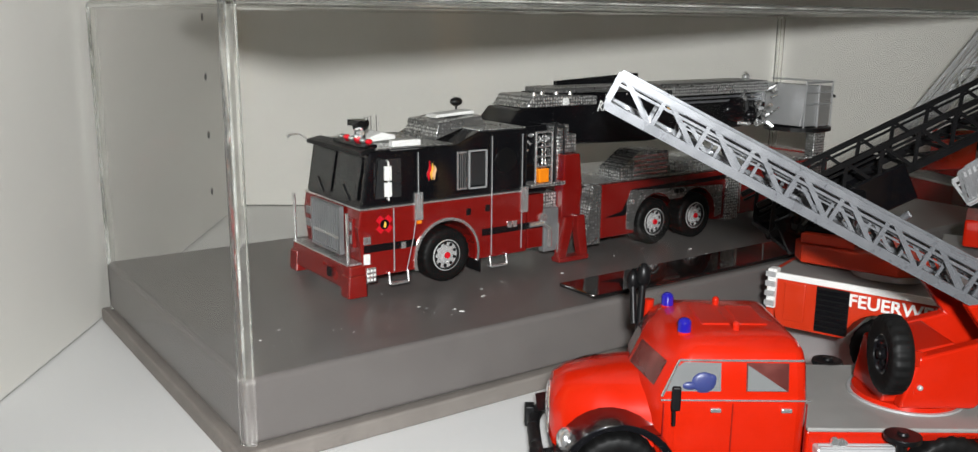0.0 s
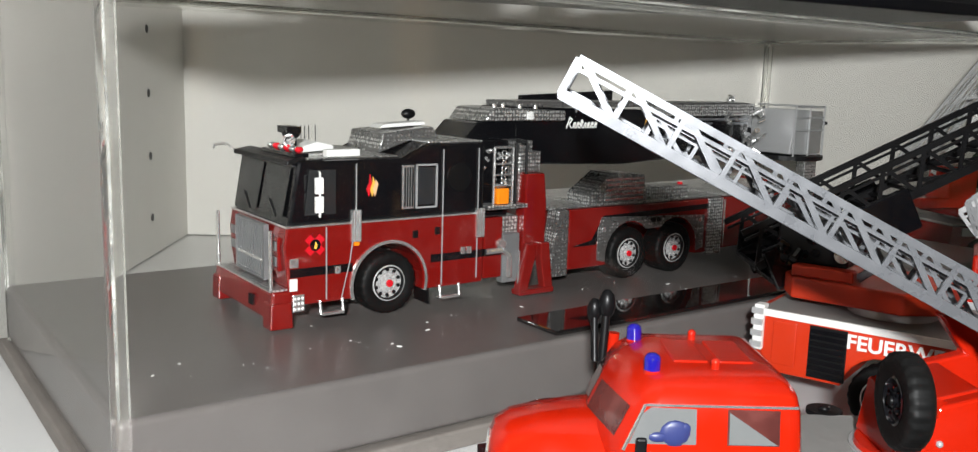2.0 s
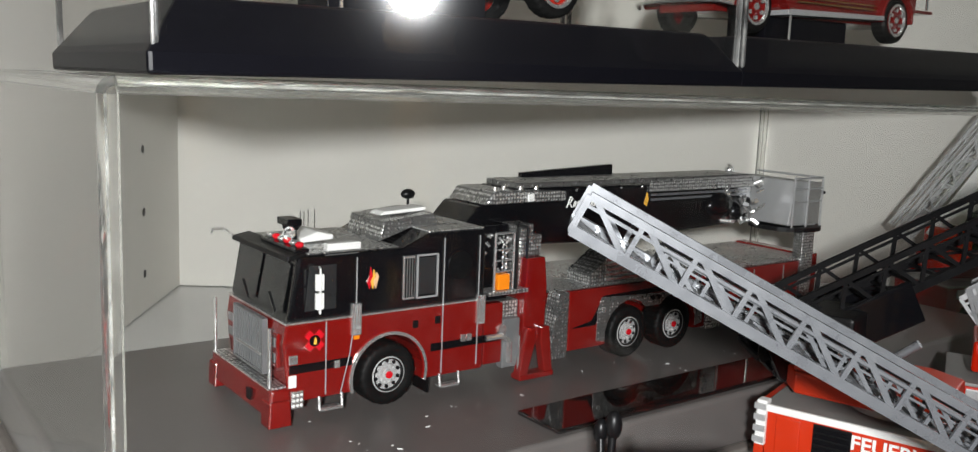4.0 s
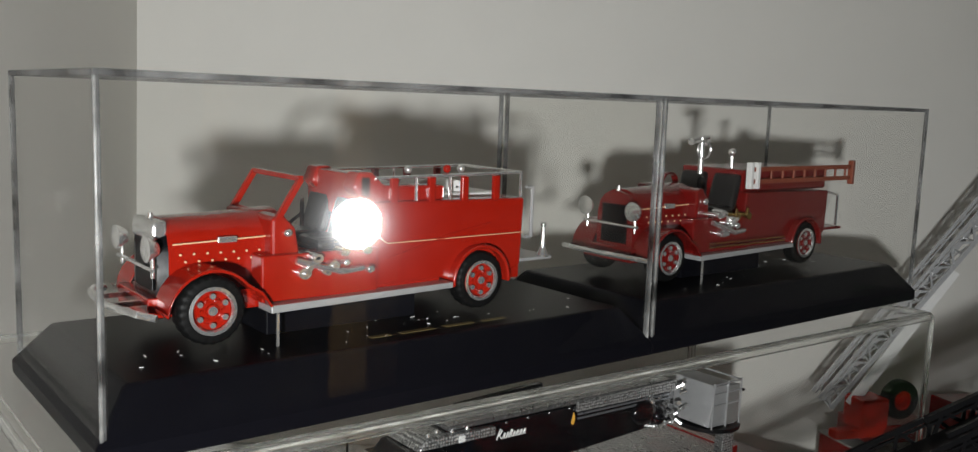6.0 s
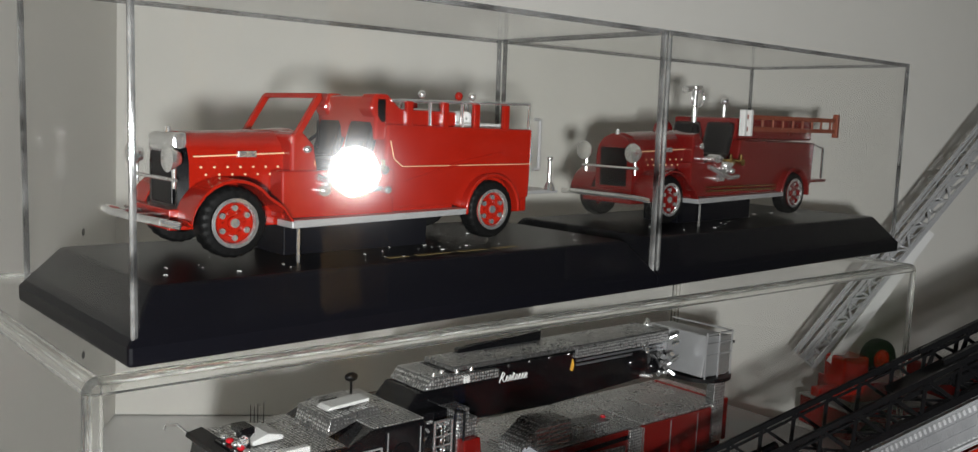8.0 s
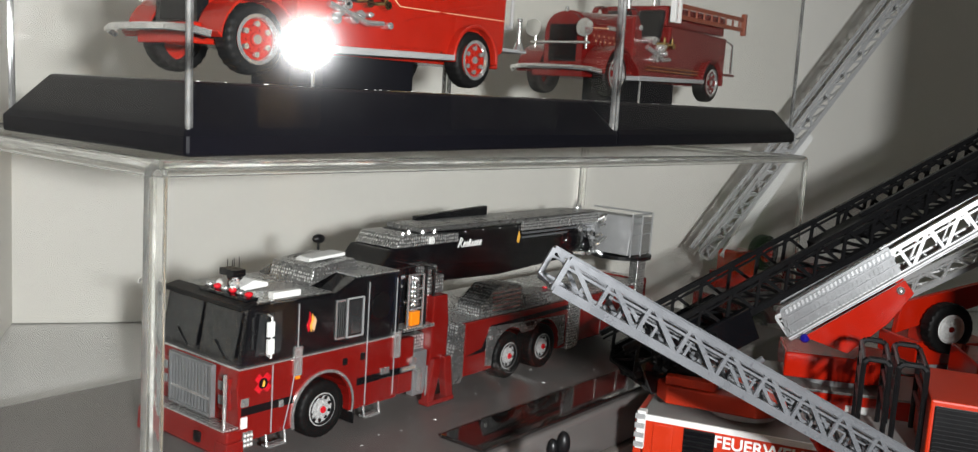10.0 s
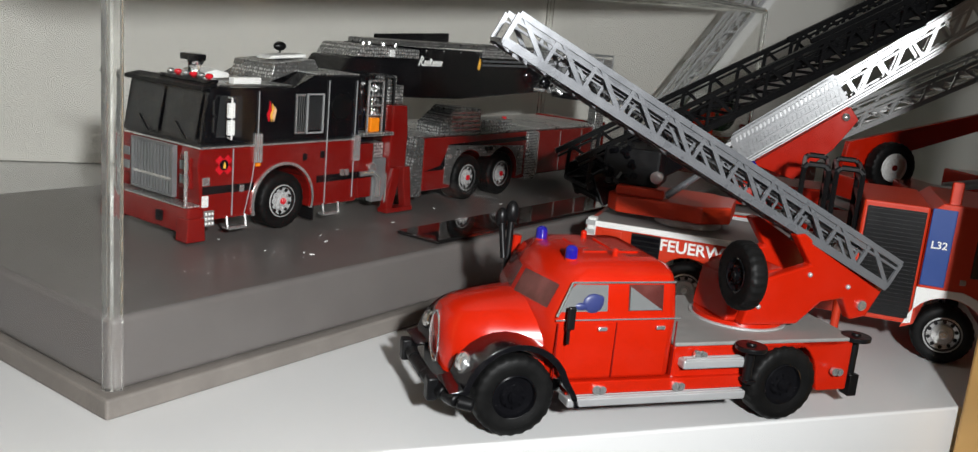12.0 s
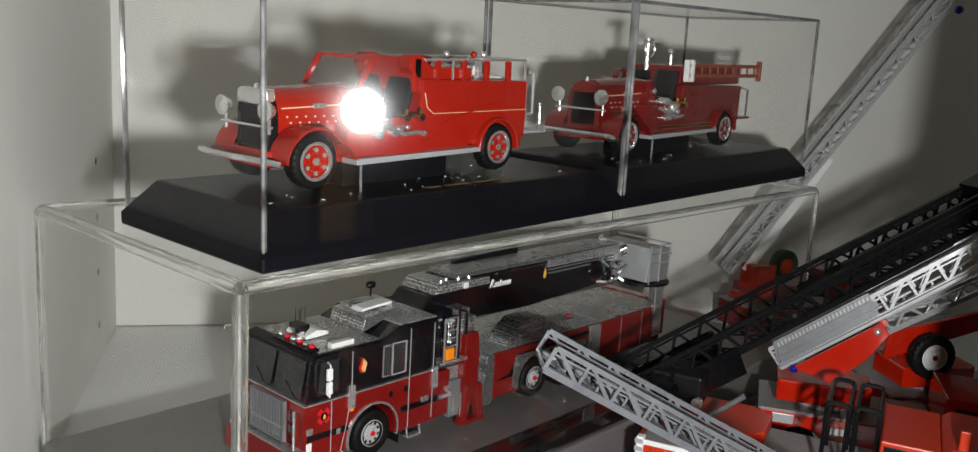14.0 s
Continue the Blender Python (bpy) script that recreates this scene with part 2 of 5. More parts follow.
def lettering(name, text, size, mat, parent, m, label=""):
    c = bpy.data.curves.new(name, "FONT")
    c.body, c.size, c.extrude = text, size * MM, 0.00012
    c.align_x, c.align_y = "CENTER", "CENTER"
    c.resolution_u = 4
    c.offset = size * MM * 0.022
    c.materials.append(mat)
    ob = new(name, c)
    ob.parent = parent
    ob.matrix_basis = m
    return tagged(ob, label) if label else ob


def wheel(parent, x, y, z, r, w, rim_mat, hub_mat, side=-1, hub=0.62, nuts=8, label=""):
    """A wheel whose outer face looks to -y (side -1) or +y: tyre, rim with nuts, hub cap."""
    e = B()
    s = -side
    o = (x, y, z)
    p = [(r * hub, 0.6), (r * 0.72, 0.0), (r * 0.90, 0.15), (r * 0.985, 0.9), (r, 1.8), (r, w - 1.8), (r * 0.985, w - 0.9), (r * 0.9, w - 0.15), (r * hub, w)]
    seg, rows = 96, []
    for i in range(seg):
        a = radians(360 * i / seg)
        k = 0.975 if i % 4 > 1 else 1.0
        rows.append([e.verts.new((x + q * f * math.cos(a), y + b * s, z + q * f * math.sin(a))) for j, (q, b) in enumerate(p) for f in ((k if 3 <= j <= 6 else 1.0),)])
    for i in range(seg):
        u, v = rows[i], rows[(i + 1) % seg]
        for j in range(len(p) - 1):
            e.faces.new((u[j], u[j + 1], v[j + 1], v[j]))
    tyre = part("tyre", e, RUBBER, parent, label or "black rubber tyre", 0, True)
    e = B()
    h = r * hub
    lathe(e, [(h, 0.5 * s), (h * 0.93, 0.3 * s), (h * 0.88, 1.6 * s), (h * 0.62, 2.0 * s), (h * 0.55, 1.2 * s), (h * 0.30, 1.0 * s), (h * 0.28, 0.2 * s), (0.01, 0.1 * s)], o, 32)
    for i in range(nuts):
        a = radians(360 * i / nuts)
        cyl(e, (x + h * 0.46 * math.cos(a), y + 1.4 * s, z + h * 0.46 * math.sin(a)), (x + h * 0.46 * math.cos(a), y + 0.4 * s, z + h * 0.46 * math.sin(a)), h * 0.07, None, 6)
    rim = part("rim", e, rim_mat, tyre, "", 0, True)
    if hub > 0.54 and rim_mat in (ALLOY, SILVER):
        # black discs and ring put in the shade of hand holes and rim recess
        e = B()
        for i in range(nuts):
            a = radians(360 * (i + 0.5) / nuts)
            px, pz = x + h * 0.72 * math.cos(a), z + h * 0.72 * math.sin(a)
            cyl(e, (px, y + 2.2 * s, pz), (px, y + 1.5 * s, pz), h * 0.11, None, 8)
        lathe(e, [(h * 0.92, 0.32 * s), (h * 0.84, 0.32 * s), (h * 0.84, 1.5 * s)], o, 32)
        part("rim_hole_shade", e, MATT_BLACK, tyre)
    e = B()
    cyl(e, (x, y + 0.9 * s, z), (x, y - 0.3 * s, z), h * 0.24, h * 0.2, 12)
    part("hub_cap", e, hub_mat, tyre, "", 0, True)
    return tyre


def truss_ladder(parent, p0, p1, width, height, bays, mat, rail=1.2, rungs=True, side=None, name="ladder", label="", tip=0, over=False):
    """A lattice ladder section from p0 to p1 (bottom middle line): rails, diagonals and rungs, one part."""
    e = B()
    a, b = Vector(p0), Vector(p1)
    d = (b - a).normalized()
    s = d.cross(Vector((0, 0, 1))).normalized() if side is None else Vector(side).normalized()
    u = s.cross(d).normalized()
    length = (b - a).length
    P = lambda l, w, h: a + d * l + s * w + u * h
    for sg in (-1, 1):
        w = sg * width / 2
        bar(e, P(0, w, 0), P(length, w, 0), rail, rail * 1.7)
        bar(e, P(0, w, height), P(length - tip, w, height), rail * 0.9, rail * 1.2)
        st = length / bays
        for i in range(bays):
            l0, l1, lm = i * st, (i + 1) * st, (i + 0.5) * st
            if over:
                bar(e, P(l0, w, 0), P(lm, w, height), rail * 0.55, rail * 0.8)
                bar(e, P(lm, w, height), P(l1, w, 0), rail * 0.55, rail * 0.8)
            else:
                bar(e, P(l0, w, 0), P(l0 + st * 0.9, w, height), rail * 0.55, rail * 0.9)
                bar(e, P(l0, w, 0), P(l0, w, height), rail * 0.55, rail * 0.8)
        bar(e, P(length, w, 0), P(length - tip, w, height), rail * 0.8, rail)
        bar(e, P(0, w, height - rail * 1.5), P(length - tip, w, height - rail * 1.5), rail * 0.6, rail * 0.5)
        bar(e, P(0, w * 0.86, rail * 0.6), P(length, w * 0.86, rail * 0.6), rail * 0.5, rail * 0.5)
    if rungs:
        n = bays * 2
        for i in range(n + 1):
            l = length * i / n
            bar(e, P(l, -width / 2, 0), P(l, width / 2, 0), rail * 0.8, rail * 0.8)
        for i in range(bays):
            l = length * i / bays
            bar(e, P(l, -width / 2, 0), P(l + length / bays, width / 2, 0), rail * 0.5, rail * 0.6)
    return part(name, e, mat, parent, label)


# ---- the cabinet: shelf, sides, back and front posts, turned against the display cases ----
CAB = -33.5
cabm = pose(0, 0, 0, 0, 0, CAB)


def board(name, x0, x1, y0, y1, z0, z1, mat, label, category, bevel=0.8):
    ob = part(name, box(B(), x0, x1, y0, y1, z0, z1), mat, None, label, bevel)
    ob.matrix_basis = cabm
    return tagged(ob, "", category, "", "structure")


board("floor", -400, 900, 212, 660, -22, 0, WHITE_SHELF, "white lacquered cabinet shelf with faint dust", "shelf")
board("wall_left", -176, -154, 215, 640, 0.5, 520, WHITE_WALL, "off-white side panel of the cabinet", "wall")
board("wall_back", -420, 920, 629, 651, 0.5, 520, WHITE_WALL, "off-white back panel of the cabinet", "wall")
board("wall_right", 760, 782, 215, 628.5, 0.5, 520, WHITE_WALL, "off-white side panel of the cabinet", "wall")
board("ceiling", -420, 920, 212, 660, 520.5, 542, WHITE_WALL, "off-white underside of the board above", "ceiling")
board("post_right", 196, 236, 186, 209, -420, 900, WOOD, "pine front post of the cabinet", "post", 1.5)
board("post_left", -168, -124, 186, 209, -420, 900, WOOD, "pine front post of the cabinet", "post", 1.5)
door = part("door_1", box(B(), -123, 195, 176, 180, -300, 500), DOOR_GLASS, None, "clear sliding glass door of the cabinet", 0)
door.matrix_basis = cabm
door.visible_shadow = False
tagged(door, "", "glass door", "", "structure")


for i in range(4):
    part("pin_hole", cyl(B(), (-154.2, 560.5, 22.7 + 35 * i), (-153.8, 560.5, 22.7 + 35 * i), 2.4, None, 14), MATT_BLACK, bpy.data.objects["wall_left"])

# ---- acrylic display cases ----
def display_case(name, m, lx, ly, z_in, h, base_h, base_mat, edge_mat, label, t=2.0, round_r=0.0, group=""):
    """A clear cover over a base; lx, ly, h in millimetres, base from z 0 to base_h."""
    c = thing(name, m, label, "display case", group)
    if round_r:
        e = slab(B(), [(0.6, 0.6), (lx - 0.6, 0.6), (lx - 0.6, ly - 0.6), (0.6, ly - 0.6)], 6, base_h)
        part("plinth", e, base_mat, c, "grey glossy display plinth", 2.0).modifiers["edge"].segments = 6
        part("base_board", box(B(), -2.5, lx + 2.5, -2.5, ly + 2.5, 0, 5.9), edge_mat, c, "grey-brown base board edge", 0.8)
        zb = 6.2
    else:
        k = 8.5
        e = B()
        lo = [(-1.5, -1.5), (lx + 1.5, -1.5), (lx + 1.5, ly + 1.5), (-1.5, ly + 1.5)]
        mid = [(x, y, 5.0) for x, y in lo]
        top = [(k, k, base_h), (lx - k, k, base_h), (lx - k, ly - k, base_h), (k, ly - k, base_h)]
        rings = [[e.verts.new((x, y, 0)) for x, y in lo], [e.verts.new(p) for p in mid], [e.verts.new(p) for p in top]]
        e.faces.new(rings[0][::-1])
        e.faces.new(rings[2])
        for r0, r1 in zip(rings, rings[1:]):
            for i in range(4):
                e.faces.new((r0[i], r0[(i + 1) % 4], r1[(i + 1) % 4], r1[i]))
        part("base", e, base_mat, c, "shiny black base with bevelled edges", 1.0)
        zb = 5.2
    k = round_r if round_r else 2.0
    panels = (("front_panel", (k, lx - k, 0, t, zb, h - k)), ("back_panel", (k, lx - k, ly - t, ly, zb, h - k)),
              ("end_panel", (0, t, k, ly - k, zb, h - k)), ("end_panel", (lx - t, lx, k, ly - k, zb, h - k)), ("top_panel", (k, lx - k, k, ly - k, h - t, h)))
    for n, b in panels:
        p = part(n, box(B(), *b), CLEAR, c)
        p.visible_shadow = False
    if round_r:
        # the sheet is bent, not glued: thick clear quarter bends along every edge
        R, r = round_r, round_r - t
        for x, a0 in ((R, 180), (lx - R, 270)):
            for y in (R, ly - R):
                a1 = a0 if y == R else (90 if x == R else 0)
                plan = arc(x, y, R, a1, a1 + 90, 6) + arc(x, y, r, a1 + 90, a1, 6)
                part("corner_bend", slab(B(), plan, zb, h - R), ACRYL_BEND, c, "clear bent corner with bright streaks", 0, True).visible_shadow = False
                part("bend_cap", ball(B(), (x, y, h - R), R - 0.3, 1, 1, 1, 12), CLEAR, c, "", 0, True).visible_shadow = False
                q = (x + (R - 0.5) * math.cos(radians(a1 + 45)), y + (R - 0.5) * math.sin(radians(a1 + 45)))
                # pale rod drawn in as the highlight along the bend
                part("corner_highlight", cyl(B(), (*q, zb), (*q, h - R), 0.45, None, 8), ACRYL_EDGE, c, "", 0, True).visible_shadow = False
        for y, a1 in ((R, 90), (ly - R, 0)):
            prof = arc(y, h - R, R, a1, a1 + 90, 6) + arc(y, h - R, r, a1 + 90, a1, 6)
            e = prism(B(), prof, -R, R - lx)
            bmesh.ops.rotate(e, verts=e.verts, matrix=Matrix.Rotation(radians(90), 3, "Z"))
            part("top_bend", e, ACRYL_BEND, c, "", 0, True).visible_shadow = False
        for x, a1 in ((R, 90), (lx - R, 0)):
            prof = arc(x, h - R, R, a1, a1 + 90, 6) + arc(x, h - R, r, a1 + 90, a1, 6)
            part("top_bend", prism(B(), prof, R, ly - R), ACRYL_BEND, c, "", 0, True).visible_shadow = False
        # pale rods drawn in as highlights along the top bends
        e = B()
        k = R - 0.5
        for a, b in (((R, R - k * 0.7), (lx - R, R - k * 0.7)), ((R, ly - R + k * 0.7), (lx - R, ly - R + k * 0.7)), ((R - k * 0.7, R), (R - k * 0.7, ly - R)), ((lx - R + k * 0.7, R), (lx - R + k * 0.7, ly - R))):
            cyl(e, (*a, h - R + k * 0.7), (*b, h - R + k * 0.7), 0.4, None, 8)
        part("top_highlight", e, ACRYL_EDGE, c, "", 0, True).visible_shadow = False
        return c
    # glued sheets: smoky grey joints, with a pale rod as the corner's highlight
    w = 1.6
    for x in (0, lx):
        for y in (0, ly):
            sx, sy = (1 if x == 0 else -1), (1 if y == 0 else -1)
            e = box(B(), *sorted((x, x + sx * w)), *sorted((y, y + sy * w)), zb, h - w)
            part("corner_joint", e, SMOKY_EDGE, c, "smoky grey glued joint", 0.3).visible_shadow = False
            e = cyl(B(), (x + sx * 0.35, y + sy * 0.35, zb), (x + sx * 0.35, y + sy * 0.35, h - w), 0.5, None, 8)
            part("corner_highlight", e, ACRYL_EDGE, c, "", 0, True).visible_shadow = False
    for a in ((0, lx, 0, w), (0, lx, ly - w, ly), (0, w, w, ly - w), (lx - w, lx, w, ly - w)):
        part("top_joint", box(B(), *a, h - w, h + 0.1), SMOKY_EDGE, c, "smoky grey glued joint", 0.3).visible_shadow = False
    return c


def bend_acrylic():
    """Thick clear plastic that bends what is seen through it, with a faint milky haze."""
    m = bpy.data.materials.new("bent_acrylic")
    m.use_nodes = True
    nt = m.node_tree
    b = nt.nodes["Principled BSDF"]
    b.inputs["Base Color"].default_value = (0.88, 0.88, 0.85, 1)
    b.inputs["Roughness"].default_value, b.inputs["IOR"].default_value, b.inputs["Transmission Weight"].default_value = 0.04, 1.46, 1.0
    d, mix, n, mr, tc = [nt.nodes.new("ShaderNode" + k) for k in ("BsdfDiffuse", "MixShader", "TexNoise", "MapRange", "TexCoord")]
    d.inputs[0].default_value = (0.7, 0.7, 0.66, 1)
    n.inputs["Scale"].default_value, n.inputs["Detail"].default_value = 90, 5
    mr.inputs["To Min"].default_value, mr.inputs["To Max"].default_value = 0.0, 0.07
    nt.links.new(tc.outputs["Object"], n.inputs["Vector"])
    nt.links.new(n.outputs["Fac"], mr.inputs["Value"])
    nt.links.new(mr.outputs[0], mix.inputs[0])
    nt.links.new(b.outputs[0], mix.inputs[1])
    nt.links.new(d.outputs[0], mix.inputs[2])
    nt.links.new(mix.outputs[0], nt.nodes["Material Output"].inputs[0])
    return m


def edge_acrylic():
    # strong pale haze, so that thin rods read as bright edge highlights
    m = acrylic("acrylic_edge_clear", (0.84, 0.84, 0.81), 0.16, 0.10, 0.7, 0.3)
    return m


ACRYL_EDGE = edge_acrylic()
ACRYL_BEND = bend_acrylic()
SMOKY_EDGE = acrylic("smoky_edge", (0.46, 0.46, 0.47), 0.08, 0.05, 0.6, 0.3)
FLOOR_Z = 26.5
low = display_case("large_display_case", pose(0.083, 0.237, 0), 434, 160, 26.5, 134, FLOOR_Z, GREY_BASE, BASE_EDGE, "clear acrylic display case with rounded edges on a grey base", 2.2, 3.8)
CASE_Z = 0.1345
SLOPE = -1.0
top_row = pose(0.0955, 0.2425, CASE_Z, 0, SLOPE, 0)
for i, x in enumerate((0.0, 0.2015)):
    display_case("small_display_case", top_row @ pose(x, 0, 0), 199.5, 94, 0, 98, 18.0, BLACK_BASE, BLACK_BASE, "clear acrylic case on a black base atop the larger case", 1.6, 0.0, "small display cases")


# ---- the American platform truck in the large case (front to -x, near side at y 0) ----
def platform_truck(m):
    T = thing("platform_fire_truck", m, "black over red model platform fire truck with chrome trim", "toy truck")
    W = 48
    # cab: red lower shell with wheel arch, black upper shell with roof step
    low = [(-36, 7)] + [(-14, 7)] + arc(0, 10.8, 13.8, 196, -16, 16) + [(16, 7), (39, 7), (39, 32.5), (-37, 32.5), (-38, 26)]
    part("cab_lower", prism(B(), low, 0, W), DARK_RED, T, "dark red lower cab", 0.7)
    up = [(-36.5, 33), (39, 33), (39, 58), (15, 58), (5, 53.5), (-33, 53.5)]
    cab = part("cab_upper", prism(B(), up, 0.2, W - 0.2), BLACK, T, "gloss black upper cab", 1.0)
    part("belt_trim", box(B(), -37.4, 39, -0.3, W + 0.3, 32.3, 33.0), CHROME, T, "", 0.1)
    for y0, y1 in ((3.5, 22.8), (25.2, 44.5)):
        e = B()
        v = [e.verts.new(p) for p in ((-36.95, y0, 35.5), (-36.95, y1, 35.5), (-33.95, y1, 51), (-33.95, y0, 51))]
        e.faces.new(v)
        bmesh.ops.solidify(e, geom=e.faces[:], thickness=0.3)
        part("windscreen_pane", e, SMOKE_GLASS, cab, "dark tinted windscreen pane")
    e = B()
    for z, y in ((36, 8), (36, 30)):
        tube(e, [(-37.2, y, z - 1), (-36.4, y + 7, z + 4)], 0.25, 5)
    part("wiper", e, MATT_BLACK, cab)
    # side windows, set 0.4 proud with a dark face
    part("corner_window", prism(B(), [(-31, 36), (-20, 36), (-20, 50.5), (-29.4, 50.5)], -0.25, 1), SMOKE_GLASS, cab, "", 0.2)
    part("crew_window", prism(B(), [(11, 37), (17.5, 37), (17.5, 50), (11, 50)], -0.2, 1), SMOKE_GLASS, cab, "", 0.3)
    e = B()
    for a, b in (((10.2, 36.2), (18.3, 36.2)), ((18.3, 36.2), (18.3, 50.8)), ((18.3, 50.8), (10.2, 50.8)), ((10.2, 50.8), (10.2, 36.2))):
        bar(e, (a[0], -0.2, a[1]), (b[0], -0.2, b[1]), 0.6, 0.6)
    part("window_frame", e, SILVER, cab)
    v = part("vent", box(B(), 4.6, 9.2, -0.4, 1, 36, 51), CHROME, cab, "chrome louvred side vent", 0.2)
    for i in range(4):
        part("louvre", box(B(), 5.2 + i * 1.0, 5.6 + i * 1.0, -0.8, -0.3, 36.8, 50.2), MATT_BLACK, v)
    part("dark_oval", cyl(B(), (28, -0.3, 46), (28, 0.6, 46), 5, None, 24), MATT_BLACK, cab)
    # flame mark on the black side
    for k, (dx, mt) in enumerate(((0, RED_LENS), (1.2, FLAME), (2.2, CREAM))):
        e = prism(B(), [(-9 + dx, 43.5), (-8.0 + dx, 41), (-6.9 + dx, 45), (-7.7 + dx, 48.5 - k), (-8.0 + dx, 45.5)], -0.25 - 0.05 * k, 0.5)
        part("flame_mark", e, mt, cab, "small painted flame mark")
    # door seams in chrome wire
    for x, z0, z1 in ((-23.5, 8, 32), (-12.8, 34, 52), (21, 8, 56), (36, 9, 56)):
        part("door_seam", bar(B(), (x, -0.25, z0), (x, -0.25, z1), 0.35, 0.35), SILVER, T)
    part("door_seam", tube(B(), [(-12.8, -0.2, 34), (-15, -0.2, 20), (-18, -0.2, 8)], 0.2), SILVER, T)
    for x, z in ((-13, 26.5), (37, 24)):
        e = B()
        box(e, x - 1.7, x + 1.7, -0.7, 0.2, z, z + 10.5)
        for dx in (-1.3, -0.45, 0.45, 1.3):
            cyl(e, (x + dx, -0.9, z), (x + dx, -0.9, z + 10.5), 0.5, None, 8)
        part("grab_step", e, CHROME, T, "ribbed chrome grab plate", 0, True)
    part("marker_lamp", box(B(), -13.6, -11.8, -0.8, 0.4, 25, 26.2), ORANGE, T)
    part("stripe", box(B(), -36, -14, -0.22, 0.5, 16.4, 19.2), BLACK, T, "black stripe along the red side")
    part("stripe", box(B(), 16.5, 38.8, -0.22, 0.5, 16.4, 19.2), BLACK, T, "black stripe along the red side")
    for x, z in ((-19.5, 17.5), (10, 27), (30, 19.5), (32.6, 19.5), (19, 27.5)):
        part("latch", box(B(), x - 1, x + 1, -0.6, 0.4, z - 1.3, z + 1.3), CHROME if z < 25 else MATT_BLACK, T, "", 0.2)
    # badge: scarlet cross with dark centre
    e = B()
    for a in range(4):
        d = Vector((math.cos(radians(45 + 90 * a)), 0, math.sin(radians(45 + 90 * a))))
        bar(e, Vector((-27.5, -0.2, 26.4)), Vector((-27.5, -0.2, 26.4)) + d * 3.6, 0.5, 2.6)
    bd = part("badge", e, RED_LENS, T, "scarlet maltese cross badge")
    part("badge_centre", cyl(B(), (-27.5, -0.5, 26.4), (-27.5, 0.2, 26.4), 1.9, None, 18), BLACK, bd)
    part("badge_flame", prism(B(), [(-28, 25.4), (-27, 25.2), (-26.8, 26.6), (-27.4, 27.6)], -0.65, -0.4), FLAME, bd)
    # wheel arch trim, wheels
    e = B()
    lathe(e, [(13.9, -0.7), (15.0, -0.7), (15.0, 0.6), (13.9, 0.6)], (0, 0, 10.8), 28, -16, 196)
    part("wheel_arch", e, CHROME, T, "polished wheel arch trim", 0, True)
    for x in (0, 113, 140):
        for y, sd in ((-0.4, -1), (W + 0.4, 1)):
            wheel(T, x, y, 10.8, 10.8, 10, ALLOY, RED_LENS, sd, 0.58, 10)
    part("mudflap", box(B(), 15.8, 16.4, 0.5, 10, 1.5, 10), MATT_BLACK, T)
    # steps under the doors
    for x in (-22, 24):
        e = B()
        tube(e, [(x - 4, -0.6, 8), (x - 4, -1.4, 3.6), (x + 4, -1.4, 3.6), (x + 4, -0.6, 8)], 0.5, 6)
        box(e, x - 4, x + 4, -2.2, 1.5, 3.2, 3.9)
        part("step", e, CHROME, T, "chrome folding step")
    # front: bumper, grille, lamps, uprights
    bp = part("front_bumper", prism(B(), [(-43.5, 3.5), (-36, 3.5), (-36, 12.5), (-42.5, 12.5)], -1.5, W + 1.5), DARK_RED, T, "deep red front bumper", 0.8)
    part("bumper_foot", prism(B(), [(-43.8, 0.6), (-36, 0.6), (-36.6, 9), (-43.4, 9)], -2.6, 4), DARK_RED, bp, "", 0.5)
    part("bumper_foot", prism(B(), [(-43.8, 0.6), (-36, 0.6), (-36.6, 9), (-43.4, 9)], W - 4, W + 2.6), DARK_RED, bp, "", 0.5)
    part("bumper_top", box(B(), -43, -37, 0, W, 12.5, 13.0), TREAD, bp)
    part("bumper_eye", box(B(), -44, -43, 12, 15, 6, 9.5), MATT_BLACK, bp)
    part("corner_lamp", box(B(), -35.4, -31.4, -0.8, 1, 5.2, 10.8), CHROME, T, "square chrome corner lamp", 0.2)
    for i in range(3):
        for j in range(3):
            part("lamp_dot", ball(B(), (-34.7 + i * 1.3, -0.9, 6.2 + j * 1.7), 0.5, 1, 0.5, 1, 8), WHITE, T)
    g = part("grille", box(B(), -38.9, -37.8, 12, 36, 14.5, 31.8), MATT_BLACK, T, "radiator grille with upright silver bars", 0.3)
    for i in range(12):
        part("grille_bar", box(B(), -39.6, -38.8, 13.1 + i * 1.92, 13.95 + i * 1.92, 14.6, 31.4), DULL_SILVER, g)
    part("grille_slot", box(B(), -39.75, -38.85, 12.6, 35.4, 19.6, 20.6), CHROME, g)
    for y0, y1, z0, z1 in ((11.4, 12.4, 14, 32.2), (35.6, 36.6, 14, 32.2), (12.4, 35.6, 31.4, 32.2), (12.4, 35.6, 14, 14.8)):
        part("grille_frame", box(B(), -40.0, -38.2, y0, y1, z0, z1), DULL_SILVER, g)
    for y in (3.5, 38.5):
        hl = part("headlamp_pod", box(B(), -38.6, -37.2, y, y + 6, 18, 29), DARK_RED, T, "", 0.3)
